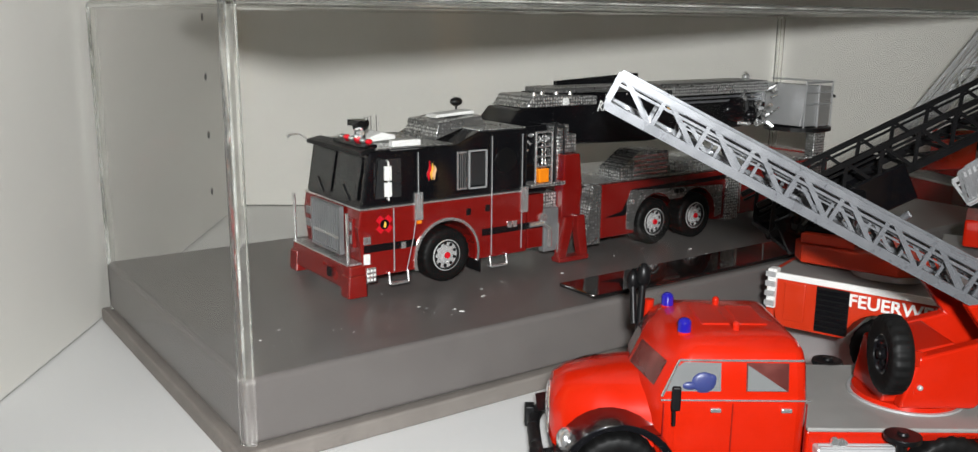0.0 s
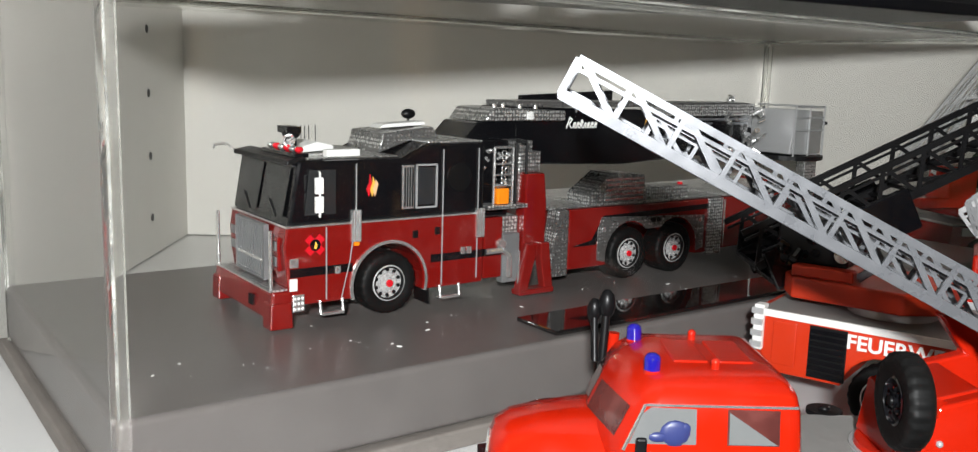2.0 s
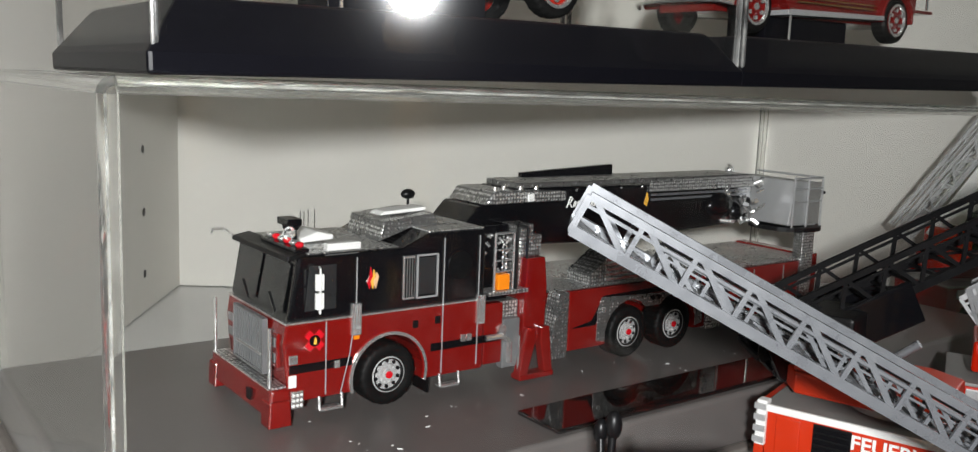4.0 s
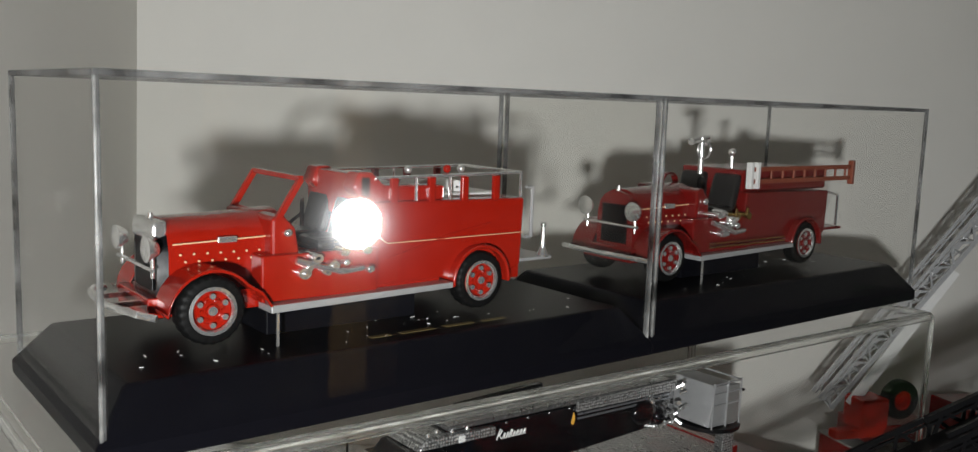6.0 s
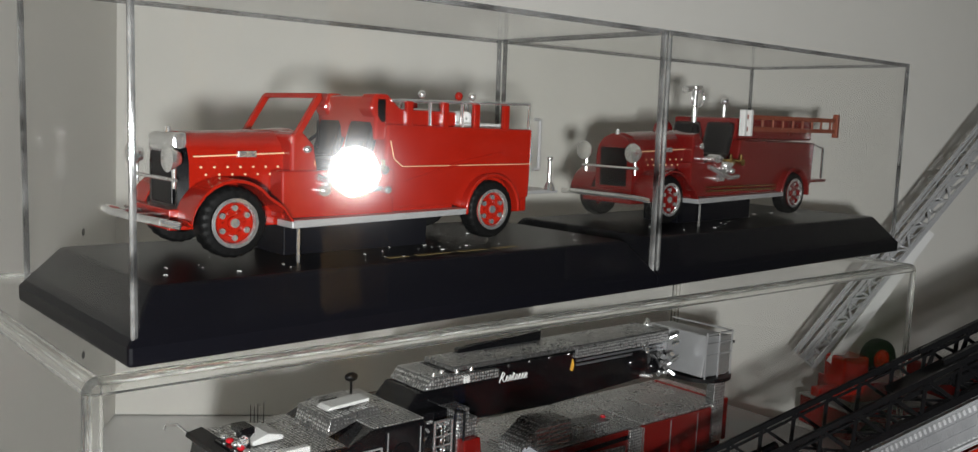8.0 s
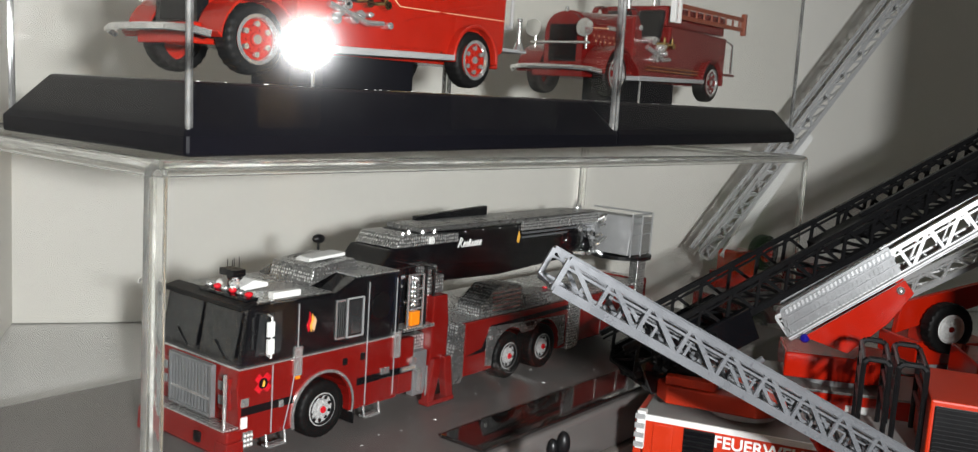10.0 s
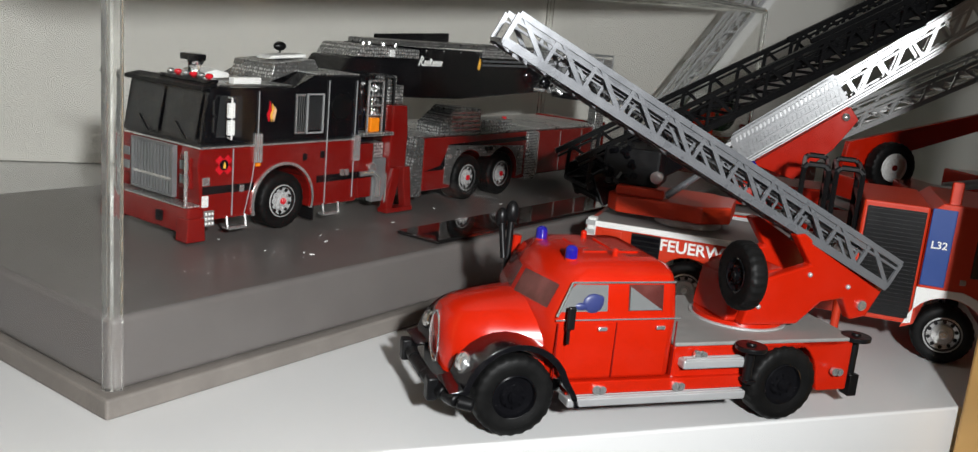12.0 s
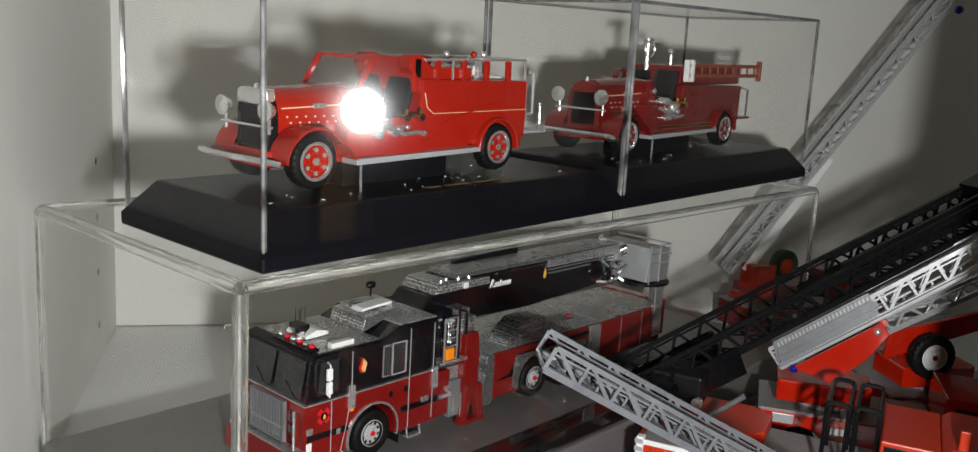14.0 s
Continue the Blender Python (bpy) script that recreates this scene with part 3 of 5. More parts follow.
        for z in (19.5, 24.5):
            part("headlamp", box(B(), -39.1, -38.5, y + 0.7, y + 5.3, z, z + 3.2), PALE_GLASS, hl, "", 0.3)
    for y in (0.6, W - 0.6):
        part("bumper_rod", cyl(B(), (-42.2, y, 12.5), (-42.2, y, 32), 0.65, None, 10), CHROME, T, "upright chrome bumper rod", 0, True)
    part("side_lamp", box(B(), -36.2, -33.2, -0.5, 0.5, 19.5, 22.5), CHROME, T, "", 0.2)
    part("side_lamp", box(B(), -36.2, -33.6, -0.5, 0.5, 12, 16), WHITE, T, "", 0.2)
    # visor, mirrors, roof
    part("visor", prism(B(), [(-36.5, 52.0), (-30, 53.4), (-30, 54.8), (-36.2, 53.6)], 1, W - 1), MATT_BLACK, T, "black sun visor", 0.4)
    for y, s in ((-1, -1), (W + 1, 1)):
        e = B()
        tube(e, [(-26, y - s * 1, 50), (-27.5, y + s * 3, 50), (-27.5, y + s * 3, 36), (-26, y - s, 36)], 0.4, 6)
        for z in (39.5, 45.5):
            box(e, -29.0, -26.2, y + s * 2.6 - 0.6, y + s * 2.6 + 0.6, z - 2.2, z + 3.0)
        part("mirror", e, WHITE, T, "pale door mirror on a bent rod", 0.2)
    part("mirror_arm", tube(B(), [(-34, W, 52), (-37, W + 5, 55), (-40, W + 8, 54.5), (-40.5, W + 8, 53)], 0.5, 6), CHROME, T, "", 0, True)
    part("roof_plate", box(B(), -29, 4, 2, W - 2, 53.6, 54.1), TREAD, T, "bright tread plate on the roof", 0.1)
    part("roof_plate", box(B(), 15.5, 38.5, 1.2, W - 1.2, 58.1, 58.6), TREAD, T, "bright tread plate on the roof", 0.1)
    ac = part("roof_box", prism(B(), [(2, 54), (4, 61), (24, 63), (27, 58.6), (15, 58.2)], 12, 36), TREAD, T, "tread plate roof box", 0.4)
    part("roof_lid", prism(B(), [(5, 62.2), (7, 63.6), (24, 64.6), (24, 63.2)], 17, 25), WHITE, ac, "white roof lid", 0.4)
    bar_l = part("light_bar", box(B(), -33, -28, 3, 30, 54.2, 55.6), BLACK, T, "black light bar on the roof front", 0.3)
    for i in range(6):
        y = 5 + i * 4.4
        mt = (RED_LENS, CHROME)[i % 2]
        part("beacon", ball(B(), (-30.5, y, 56.6), 1.3, 1.2, 1.1, 0.8, 10), mt, bar_l, "", 0, True)
    e = B()
    cyl(e, (-28, 17, 55), (-28, 17, 61), 2.4, 1.8)
    ball(e, (-28.5, 15.5, 61), 2.6, 1.2, 1, 0.8)
    ball(e, (-26.6, 19.4, 60), 2.0)
    box(e, -31, -26, 13, 21, 61.2, 63.4)
    part("siren", e, BLACK, T, "round black siren on the roof", 0, True)
    part("siren_horn", lathe(B(), [(0.4, 3), (1.2, 1.2), (2.2, 0)], (-30.5, 12.6, 59), 16), CHROME, T, "chrome siren horn", 0, True)
    part("white_panel", prism(B(), [(-24, 56), (-18, 58), (-12, 56.6), (-12, 55), (-24, 54.4)], 18, 33), WHITE, T, "white roof panel", 0.4)
    part("white_panel", box(B(), -22, -10, 2.4, 5.6, 54.2, 56.6), WHITE, T, "white roof panel", 0.3)
    for x, y in ((-14, 40), (-11, 40), (-8, 41), (-14, 37)):
        part("aerial", cyl(B(), (x, y, 54), (x, y, 62), 0.18, None, 5), MATT_BLACK, T)
    part("roof_horn", cyl(ball(B(), (31, 41, 66), 2.2, 1.4, 1, 0.9, 10), (31, 41, 58), (31, 41, 66), 0.5), MATT_BLACK, T, "", 0, True)
    # pump bay between cab and body
    part("pump_bay", box(B(), 39, 57, 3, W - 3, 8, 30), TREAD, T, "bright pump bay with gauges and pipes", 0.4)
    part("bay_shelf", box(B(), 40, 58, -1.5, W + 1.5, 33.5, 35), TREAD, T, "", 0.3)
    part("bay_wall", box(B(), 39.4, 54, 6, W - 6, 30, 58), BLACK, T, "", 0.5)
    e = B()
    for x, z, r in ((43, 26, 1.6), (47.5, 26.5, 1.3), (43.5, 21, 1.5), (49.5, 21.5, 1.7), (46, 15.5, 2.2)):
        cyl(e, (x, 3.2, z), (x, 1.0, z), r, None, 12)
        cyl(e, (x, 1.0, z), (x, 0.2, z), r * 0.6, None, 10)
    tube(e, [(40, -0.5, 18), (46, -2, 18.5), (49.5, -2, 16), (50, -1.5, 8)], 1.1, 8)
    part("pump_pipe", e, CHROME, T, "", 0, True)
    part("amber_lamp", box(B(), 44.6, 49.8, -0.6, 3, 35.2, 41), ORANGE, T, "square amber lamp", 0.4)
    e = B()
    tube(e, [(43, 0, 35), (43, 0, 56), (51.5, 0, 56), (51.5, 0, 35)], 0.55, 6)
    for z in (42, 46, 50):
        cyl(e, (43, 0, z), (51.5, 0, z), 0.4, None, 6)
    part("ladder_frame", e, CHROME, T, "small chrome access ladder", 0, True)
    e = B()
    rng = random.Random(5)
    for i in range(14):
        x, z = 41 + rng.random() * 12, 40 + rng.random() * 15
        cyl(e, (x, 5.8, z), (x + 1.0, 4.6, z + rng.uniform(-2, 2)), 0.6, None, 6)
    part("valve_rod", e, CHROME, T)
    # outrigger, body
    part("outrigger", prism(B(), [(56.5, 14), (67, 14), (67.5, 34), (66, 46), (57.5, 46)], -1, 5), DARK_RED, T, "red outrigger leg with a foot", 0.6)
    e = B()
    prism(e, [(53.5, 1.5), (57.5, 1.5), (61, 14), (61, 20), (57, 20)], -3.5, 0.5)
    prism(e, [(66, 1.5), (70, 1.5), (67.5, 20), (63.5, 20), (63.5, 14)], -3.5, 0.5)
    box(e, 53.5, 70, -4.2, 1.5, 0.5, 2.6)
    part("outrigger_foot", e, DARK_RED, T, "", 0.5)
    part("bay_panel", box(B(), 39.3, 47.5, -0.15, 3.2, 8, 30.5), DARK_RED, T, "dark red pump bay door", 0.4)
    part("stripe", box(B(), 39.3, 47.4, -0.35, 0.5, 16.4, 19.2), BLACK, T, "black stripe along the red side")
    part("bay_cap", cyl(B(), (46.8, -1.4, 20.5), (46.8, 0, 20.5), 1.9, 2.1, 14), CHROME, T, "round chrome cap", 0, True)
    part("bay_lower", box(B(), 47.8, 55.5, -0.4, 3.2, 5.5, 24), DULL_SILVER, T, "plain silver pump panel", 0.4)
    part("bay_rod", cyl(B(), (54.5, -1.6, 1.0), (54.5, -1.6, 17.5), 0.45, None, 8), CHROME, T, "", 0, True)
    col = part("tread_tower", box(B(), 54.8, 63, 3.4, 15, 35.2, 58), TREAD, T, "tall tread plate tower with a small label", 0.3)
    part("tower_label", box(B(), 59.4, 61.6, 3.1, 3.5, 49.4, 52.0), WHITE, col)
    part("tower_frame", tube(B(), [(52.6, -0.4, 35), (52.6, -0.4, 57.5), (55, 2.5, 58), (57.4, -0.4, 57.5), (57.4, -0.4, 46)], 0.55, 6), MATT_BLACK, T, "black bent access frame", 0, True)
    e = B()
    for i in range(7):
        lathe(e, [(0.95, 0.2), (1.15, 0), (0.95, -0.2), (0.75, 0), (0.95, 0.2)], (51.2, 5.0, 42 + i * 1.9), 10)
    part("chain", e, CHROME, T, "short hanging chrome chain", 0, True)
    part("outrigger_plate", box(B(), 57, 66, 2, 14, 46.2, 54), TREAD, T, "", 0.3)
    e = prism(B(), [(70, 5), (79.5, 5), (79.5, 31), (74, 31)], -0.5, 6)
    part("tread_guard", e, TREAD, T, "tread plate corner guard", 0.4)
    body = [(80, 7), (97, 7)] + arc(113, 10.8, 13, 196, 42, 10)[:-1] + arc(140, 10.8, 13, 138, -16, 10) + [(156, 7), (170, 7), (170, 31), (80, 31)]
    part("body", prism(B(), body, 0, W), DARK_RED, T, "dark red rear body", 0.6)
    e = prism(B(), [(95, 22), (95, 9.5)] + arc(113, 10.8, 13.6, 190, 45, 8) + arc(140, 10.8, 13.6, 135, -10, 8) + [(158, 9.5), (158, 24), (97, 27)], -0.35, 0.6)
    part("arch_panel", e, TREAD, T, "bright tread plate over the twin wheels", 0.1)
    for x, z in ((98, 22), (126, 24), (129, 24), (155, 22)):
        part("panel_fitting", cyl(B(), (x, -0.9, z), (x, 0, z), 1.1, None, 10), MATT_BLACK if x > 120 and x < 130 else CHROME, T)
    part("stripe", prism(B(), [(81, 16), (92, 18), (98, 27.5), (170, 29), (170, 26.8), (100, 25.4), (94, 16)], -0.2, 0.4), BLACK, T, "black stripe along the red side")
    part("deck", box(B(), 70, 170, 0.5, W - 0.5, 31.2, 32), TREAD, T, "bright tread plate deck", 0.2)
    hb = part("hose_bed", prism(B(), [(92, 32), (124, 32), (122, 43), (104, 44), (92, 36)], 2, 16), TREAD, T, "bright hose bed box", 0.4)
    for i in range(5):
        part("hose_rib", box(B(), 100, 121, 1.4, 2.2, 33 + i * 2, 34 + i * 2), CHROME, hb)
    part("red_cap", cyl(B(), (150, 8, 32), (150, 8, 38), 1.6, 1.2), RED_LENS, T, "", 0, True)
    part("deck_box", box(B(), 128, 150, 3, 14, 32, 37), TREAD, T, "", 0.5)
    rear = part("rear_body", box(B(), 171, 236, 0, W, 8, 31), DARK_RED, T, "dark red tail compartments", 0.6)
    for x in (171, 192, 214):
        part("door_gap", box(B(), x, x + 0.7, -0.2, 0.3, 9, 30), CHROME, rear)
    part("rear_deck", box(B(), 171, 236, 0.5, W - 0.5, 31.2, 32.2), TREAD, rear)
    for x in (160, 226):
        part("tread_column", box(B(), x, x + 9, -1.2, 4, 6 if x < 200 else 12, 31 if x < 200 else 46), TREAD, T, "tread plate column", 0.3)
    part("tail_bumper", box(B(), 236, 244, 2, W - 2, 10, 33), DARK_RED, T, "", 0.6)
    for i in range(5):
        part("tail_lamp", ball(B(), (163, -0.6, 10 + i * 4), 0.9, 1, 0.6, 1, 8), RED_LENS, T)
    # boom, turret and basket
    tur = part("turret", prism(B(), [(36, 46), (62, 46), (62, 62), (58, 64.4), (44, 64.4), (38, 58)], 12, 36), BLACK, T, "black turret of the boom", 0.8)
    part("turret_cap", prism(B(), [(46, 64.6), (86, 64.6), (86, 68.6), (66, 69.6), (50, 69.6)], 11.5, 36), TREAD, tur, "silver turret cap", 0.8)
    for x, y in ((52, 13.5), (58, 16), (64, 13.5), (72, 14)):
        part("cap_fitting", cyl(B(), (x, y, 69), (x, y, 71), 1.1, 0.8), CHROME, tur)
    part("turret_lamp", box(B(), 66, 69, 10.8, 11.6, 65.2, 68.2), WHITE, tur, "", 0.2)
    boom = part("boom", prism(B(), [(60, 48), (120, 46), (204, 50), (204, 68), (60, 70)], 14, 34), BLACK, T, "black telescopic boom", 0.8)
    part("boom_top", box(B(), 62, 200, 13.4, 33, 70, 72.2), TREAD, boom, "", 0.3)
    part("boom_rail", prism(B(), [(78, 70.5), (128, 70.5), (128, 76.5), (78, 74)], 30, 33), BLACK, boom, "", 0.3)
    for i in range(11):
        part("bolt", ball(B(), (68 + i * 12.5, 13.8, 68.4), 0.55, 1, 0.5, 1, 8), CHROME, boom)
    for i in range(2):
        part("boom_rib", box(B(), 136, 200, 13.5, 14.3, 62.2 + i * 2.0, 63.2 + i * 2.0), GREY_LADDER, boom)
    part("boom_flank", prism(B(), [(135, 66.2), (203, 66.2), (203, 71.8), (135, 70.6)], 12.6, 14), TREAD, boom, "bright plate along the boom")
    # maker's script as slanted white bars
    for i, (w, h) in enumerate(((3.0, 4.4), (1.7, 2.4), (1.7, 2.4), (1.7, 3.4), (1.6, 2.2), (1.7, 2.4), (1.7, 2.4), (1.7, 2.4))):
        x = 88 + sum((3.0, 1.7, 1.7, 1.7, 1.6, 1.7, 1.7, 1.7)[:i]) * 1.12
        e = B()
        tube(e, [(x, 13.6, 61.5), (x + w * 0.6, 13.6, 61.5 + h), (x + w, 13.6, 61.5 + h * 0.8), (x + w * 0.5, 13.6, 61.5 + h * 0.4), (x + w * 0.9, 13.6, 61.6)], 0.33, 5)
        part("script_mark", e, WHITE, boom, "white maker's script mark")
    part("boom_flame", prism(B(), [(132, 61), (133.5, 60), (134.5, 63), (133.4, 66), (132.6, 63.5)], 13.7, 14.2), FLAME, boom)
    e = B()
    rng = random.Random(3)
    for i in range(26):
        x, z = 182 + rng.random() * 30, 50 + rng.random() * 19
        cyl(e, (x, 12 + rng.random() * 3, z), (x + rng.uniform(-4, 4), 10 + rng.random() * 3, z + rng.uniform(-4, 4)), rng.uniform(0.5, 1.4), None, 7)
    part("boom_linkage", e, CHROME, boom, "tangle of chrome pipes at the boom head")
    part("boom_shroud", ball(ball(B(), (181, 14, 58), 6.5, 1.5, 0.7, 1.0, 12), (190, 13, 55), 4.6), BLACK, boom, "", 0, True)
    bk = part("basket", prism(B(), [(212, 49), (234, 48), (234, 69), (216, 70)], -2, 36), SILVER, T, "silver rescue basket with dark sides", 0.6)
    part("basket_side", box(B(), 226, 235, -2.5, -1.8, 49, 69), GREY_DECK, bk)
    e = B()
    for z in (60, 66, 71):
        tube(e, [(214, -2.6, z), (236, -2.6, z), (236, 36, z)], 0.5, 6)
    for x in (214, 225, 236):
        cyl(e, (x, -2.6, 48), (x, -2.6, 72), 0.5, None, 6)
    part("basket_rail", e, SILVER, bk, "", 0, True)
    part("basket_floor", cyl(B(), (226, 10, 46), (226, 10, 48), 17, None, 28), MATT_BLACK, bk, "black round basket floor")
    part("basket_nozzle", cyl(B(), (236, 4, 64), (245, 2, 63), 0.8), MATT_BLACK, bk)
    e = B()
    ball(e, (199, 24, 73), 2.2)
    cyl(e, (199, 24, 68), (199, 24, 73), 0.8)
    cyl(e, (196, 20, 74), (202, 27, 75), 0.9)
    part("monitor", e, CHROME, boom, "", 0, True)
    return T


platform_truck(pose(0.186, 0.291, FLOOR_Z * MM + 0.0002))
plaque = part("plaque", box(B(), 0, 140, 0, 21, 0, 1.6), PLAQUE, None, "polished black nameplate lying on the grey base", 0.5)
plaque.matrix_basis = pose(0.2185, 0.2405, FLOOR_Z * MM + 0.0002)
tagged(plaque, "", "nameplate")


# ---- antique open-cab engines in the small cases ----
def antique_engine(m, red, name, label, kind):
    """kind 0: long hood, raked screen, tall body; kind 1: shorter cab, timber ladders at the tail."""
    T = thing(name, m, label, "toy truck", "antique engines")
    W = 44
    R, WB = 10.3, 98 + 2 * kind
    for x in (0, WB):
        for y, sd in ((0, -1), (W, 1)):
            wheel(T, x, y, R, R, 7, red, CHROME, sd, 0.66, 6, "black tyre on a red spoked wheel")
            e = B()
            s = 1 if sd < 0 else -1
            lathe(e, [(R * 0.70, -0.35 * s), (R * 0.60, -0.55 * s), (R * 0.56, 0.4 * s)], (x, y, R), 36)
            part("rim_ring", e, CHROME, T, "bright rim ring", 0, True)
            for i in range(6):
                a = radians(60 * i + 30)
                part("spoke_gap", cyl(B(), (x + R * 0.42 * math.cos(a), y - 0.15 * s, R + R * 0.42 * math.sin(a)), (x + R * 0.42 * math.cos(a), y + 0.8 * s, R + R * 0.42 * math.sin(a)), 0.9, None, 8), CHROME, T)
    part("chassis", box(B(), -16, WB + 24, 8, W - 8, 8, 14), red, T, "", 0.4)
    part("axle", cyl(cyl(B(), (0, 4, R), (0, W - 4, R), 1.2), (WB, 4, R), (WB, W - 4, R), 1.2), MATT_BLACK, T)
    # hood with rounded crown, cowl
    sec = [(9, 14), (9, 30), (10.5, 35), (14, 38.5), (19, 40), (25, 40), (30, 38.5), (33.5, 35), (35, 30), (35, 14)]
    e = B()
    rings = []
    for x, k, dz in ((-9, 0.86, 0), (6, 0.92, 0.4), (21, 1.0, 1.0), (27, 1.12, 1.6)):
        rings.append([e.verts.new((x, 22 + (y - 22) * k, 14 + (z - 14) * (0.96 + 0.04 * k) + dz)) for y, z in sec])
    for a, b in zip(rings, rings[1:]):
        for i in range(len(sec) - 1):
            e.faces.new((a[i], a[i + 1], b[i + 1], b[i]))
    e.faces.new(rings[0])
    e.faces.new(rings[-1][::-1])
    hood = part("hood", e, red, T, "glossy red hood with a rounded crown", 0, True)
    part("hood_stripe", bar(B(), (-8, 10.0, 31.6), (22, 8.5, 33), 0.4, 0.5), CREAM, hood)
    part("hood_plate", box(B(), 5, 11, 8.4, 9.6, 31.4, 33.6), CHROME, hood, "", 0.2)
    for i in range(7):
        for j in range(2):
            part("hood_rivet", ball(B(), (-6 + i * 4 + j * 1.5, 9.3 - i * 0.13, 28 - j * 2.6), 0.45, 1, 0.6, 1, 6), CREAM, hood)
    e = B()
    rings = []
    for x, k in ((-12, 0.80), (-9, 0.88)):
        rings.append([e.verts.new((x, 22 + (y - 22) * k, 13 + (z - 14) * 1.0)) for y, z in sec])
    for i in range(len(sec) - 1):
        e.faces.new((rings[0][i], rings[0][i + 1], rings[1][i + 1], rings[1][i]))
    e.faces.new(rings[0])
    rad = part("radiator", e, red if kind else BLACK, T, "red radiator shell" if kind else "black radiator shell with a bright crown", 0, True)
    part("radiator_core", prism(B(), [(-12.6, 15), (-12.1, 15), (-12.1, 33), (-12.6, 33)], 14.5, 29.5), MATT_BLACK, rad, "", 0.3)
    if kind == 0:
        part("radiator_crown", prism(B(), [(-13.0, 32.5), (-8.6, 32.5), (-8.6, 39.6), (-11.8, 39.6), (-13.0, 38)], 12.5, 31.5), CHROME, rad, "bright rounded crown of the radiator", 2.0)
    part("radiator_cap", cyl(B(), (-10.5, 22, 38), (-10.5, 22, 41.5), 1.2, 0.8), CHROME, rad)
    for y in (8, 36):
        e = B()
        lathe(e, [(0.01, 4.2), (2.4, 3.4), (4.2, 0.8), (4.4, 0), (0.01, -0.8)], (0, 0, 0), 20)
        bmesh.ops.rotate(e, verts=e.verts, matrix=Matrix.Rotation(radians(-90), 3, "Z"))
        bmesh.ops.translate(e, verts=e.verts, vec=(-16.5, y, 31))
        part("headlamp", e, CHROME, T, "round chrome headlamp", 0, True)
        part("lamp_post", cyl(B(), (-14.5, y, 21), (-14.5, y, 28), 0.6), CHROME, T)
    part("lamp_bar", cyl(B(), (-15, 6, 24), (-15, 38, 24), 0.7), CHROME, T, "", 0, True)
    e = B()
    tube(e, [(-17, -2.5, 10.5), (-21, 0.5, 11.5), (-24, 8, 12), (-25, 15, 12), (-25, 29, 12), (-24, 36, 12), (-21, 43.5, 11.5), (-17, 46.5, 10.5)], 1.1, 8)
    box(e, -25, -14, 14, 16, 11, 12.5)
    box(e, -25, -14, 28, 30, 11, 12.5)
    part("front_bumper", e, CHROME, T, "bright curved front bumper", 0, True)
    # fenders swept over the front wheels, then running boards
    for y0, y1 in ((-2.5, 10), (W - 10, W + 2.5)):
        e = B()
        path = [(-15, 12)] + arc(-0.5, 9.8, 13.2, 176, 38, 10) + [(14.5, 15), (18, 10)]
        inner = [(x * 0.985, z - 1.0) for x, z in path]
        prism(e, path + inner[::-1], y0, y1)
        part("front_fender", e, red, T, "rounded red front fender", 0.8, True)
        e = B()
        path = arc(WB, 10.3, 12.9, 186, -6, 14)
        inner = [(WB + (x - WB) * 0.89, 10.3 + (z - 10.3) * 0.89) for x, z in path]
        prism(e, path + inner[::-1], y0 + 1.5, y1 - 1.5)
        part("rear_fender", e, red, T, "rounded red rear fender", 0.6, True)
    for y0, y1 in ((-2.5, 7), (W - 7, W + 2.5)):
        part("running_board", prism(B(), [(17, 8), (WB - 14, 9.4), (WB - 14, 11.4), (17, 10.4)], y0, y1), SILVER, T, "grey metal running board", 0.3)
        part("board_apron", box(B(), 19, WB - 16, max(y0, 3) if y0 < 10 else y0, min(y1, W - 3) if y0 > 10 else 7.5, 11, 17), red, T, "", 0.3)
    # cab: cowl, raked windscreen, seats, wheel
    part("cab_floor", box(B(), 22, 50, 3, W - 3, 13, 18), red, T, "", 0.4)
    part("cowl_side", prism(B(), [(20, 16), (31, 16), (28, 36), (24, 41), (20, 40)], 4, W - 4), red, T, "", 1.0)
    if kind == 0:
        e = B()
        for a, b in (((22, 5, 39), (30, 5, 54)), ((30, 5, 54), (30, 39, 54)), ((30, 39, 54), (22, 39, 39)), ((22, 39, 39.5), (22, 5, 39.5))):
            bar(e, a, b, 2.0, 2.0)
        ws = part("windscreen_frame", e, red, T, "red raked windscreen frame", 0.3)
        e = B()
        e.faces.new([e.verts.new(p) for p in ((22.6, 6, 40), (22.6, 38, 40), (29.6, 38, 53.2), (29.6, 6, 53.2))])
        bmesh.ops.solidify(e, geom=e.faces[:], thickness=0.5)
        part("windscreen_pane", e, CLEAR, ws, "clear windscreen pane")
    else:
        e = B()
        lathe(e, [(5.5, 0), (5.5, 3), (4.6, 3), (4.6, 0)], (30, 28, 41), 20)
        part("hose_nozzle_ring", e, red, T, "", 0, True)
    e = B()
    lathe(e, [(5.4, 0.4), (5.8, 0), (5.4, -0.4), (5.0, 0), (5.4, 0.4)], (0, 0, 0), 24)
    bmesh.ops.rotate(e, verts=e.verts, matrix=Matrix.Rotation(radians(60), 3, "Z"))
    bmesh.ops.translate(e, verts=e.verts, vec=(35, 14, 40))
    cyl(e, (35, 14, 40), (28, 14, 34), 0.6)
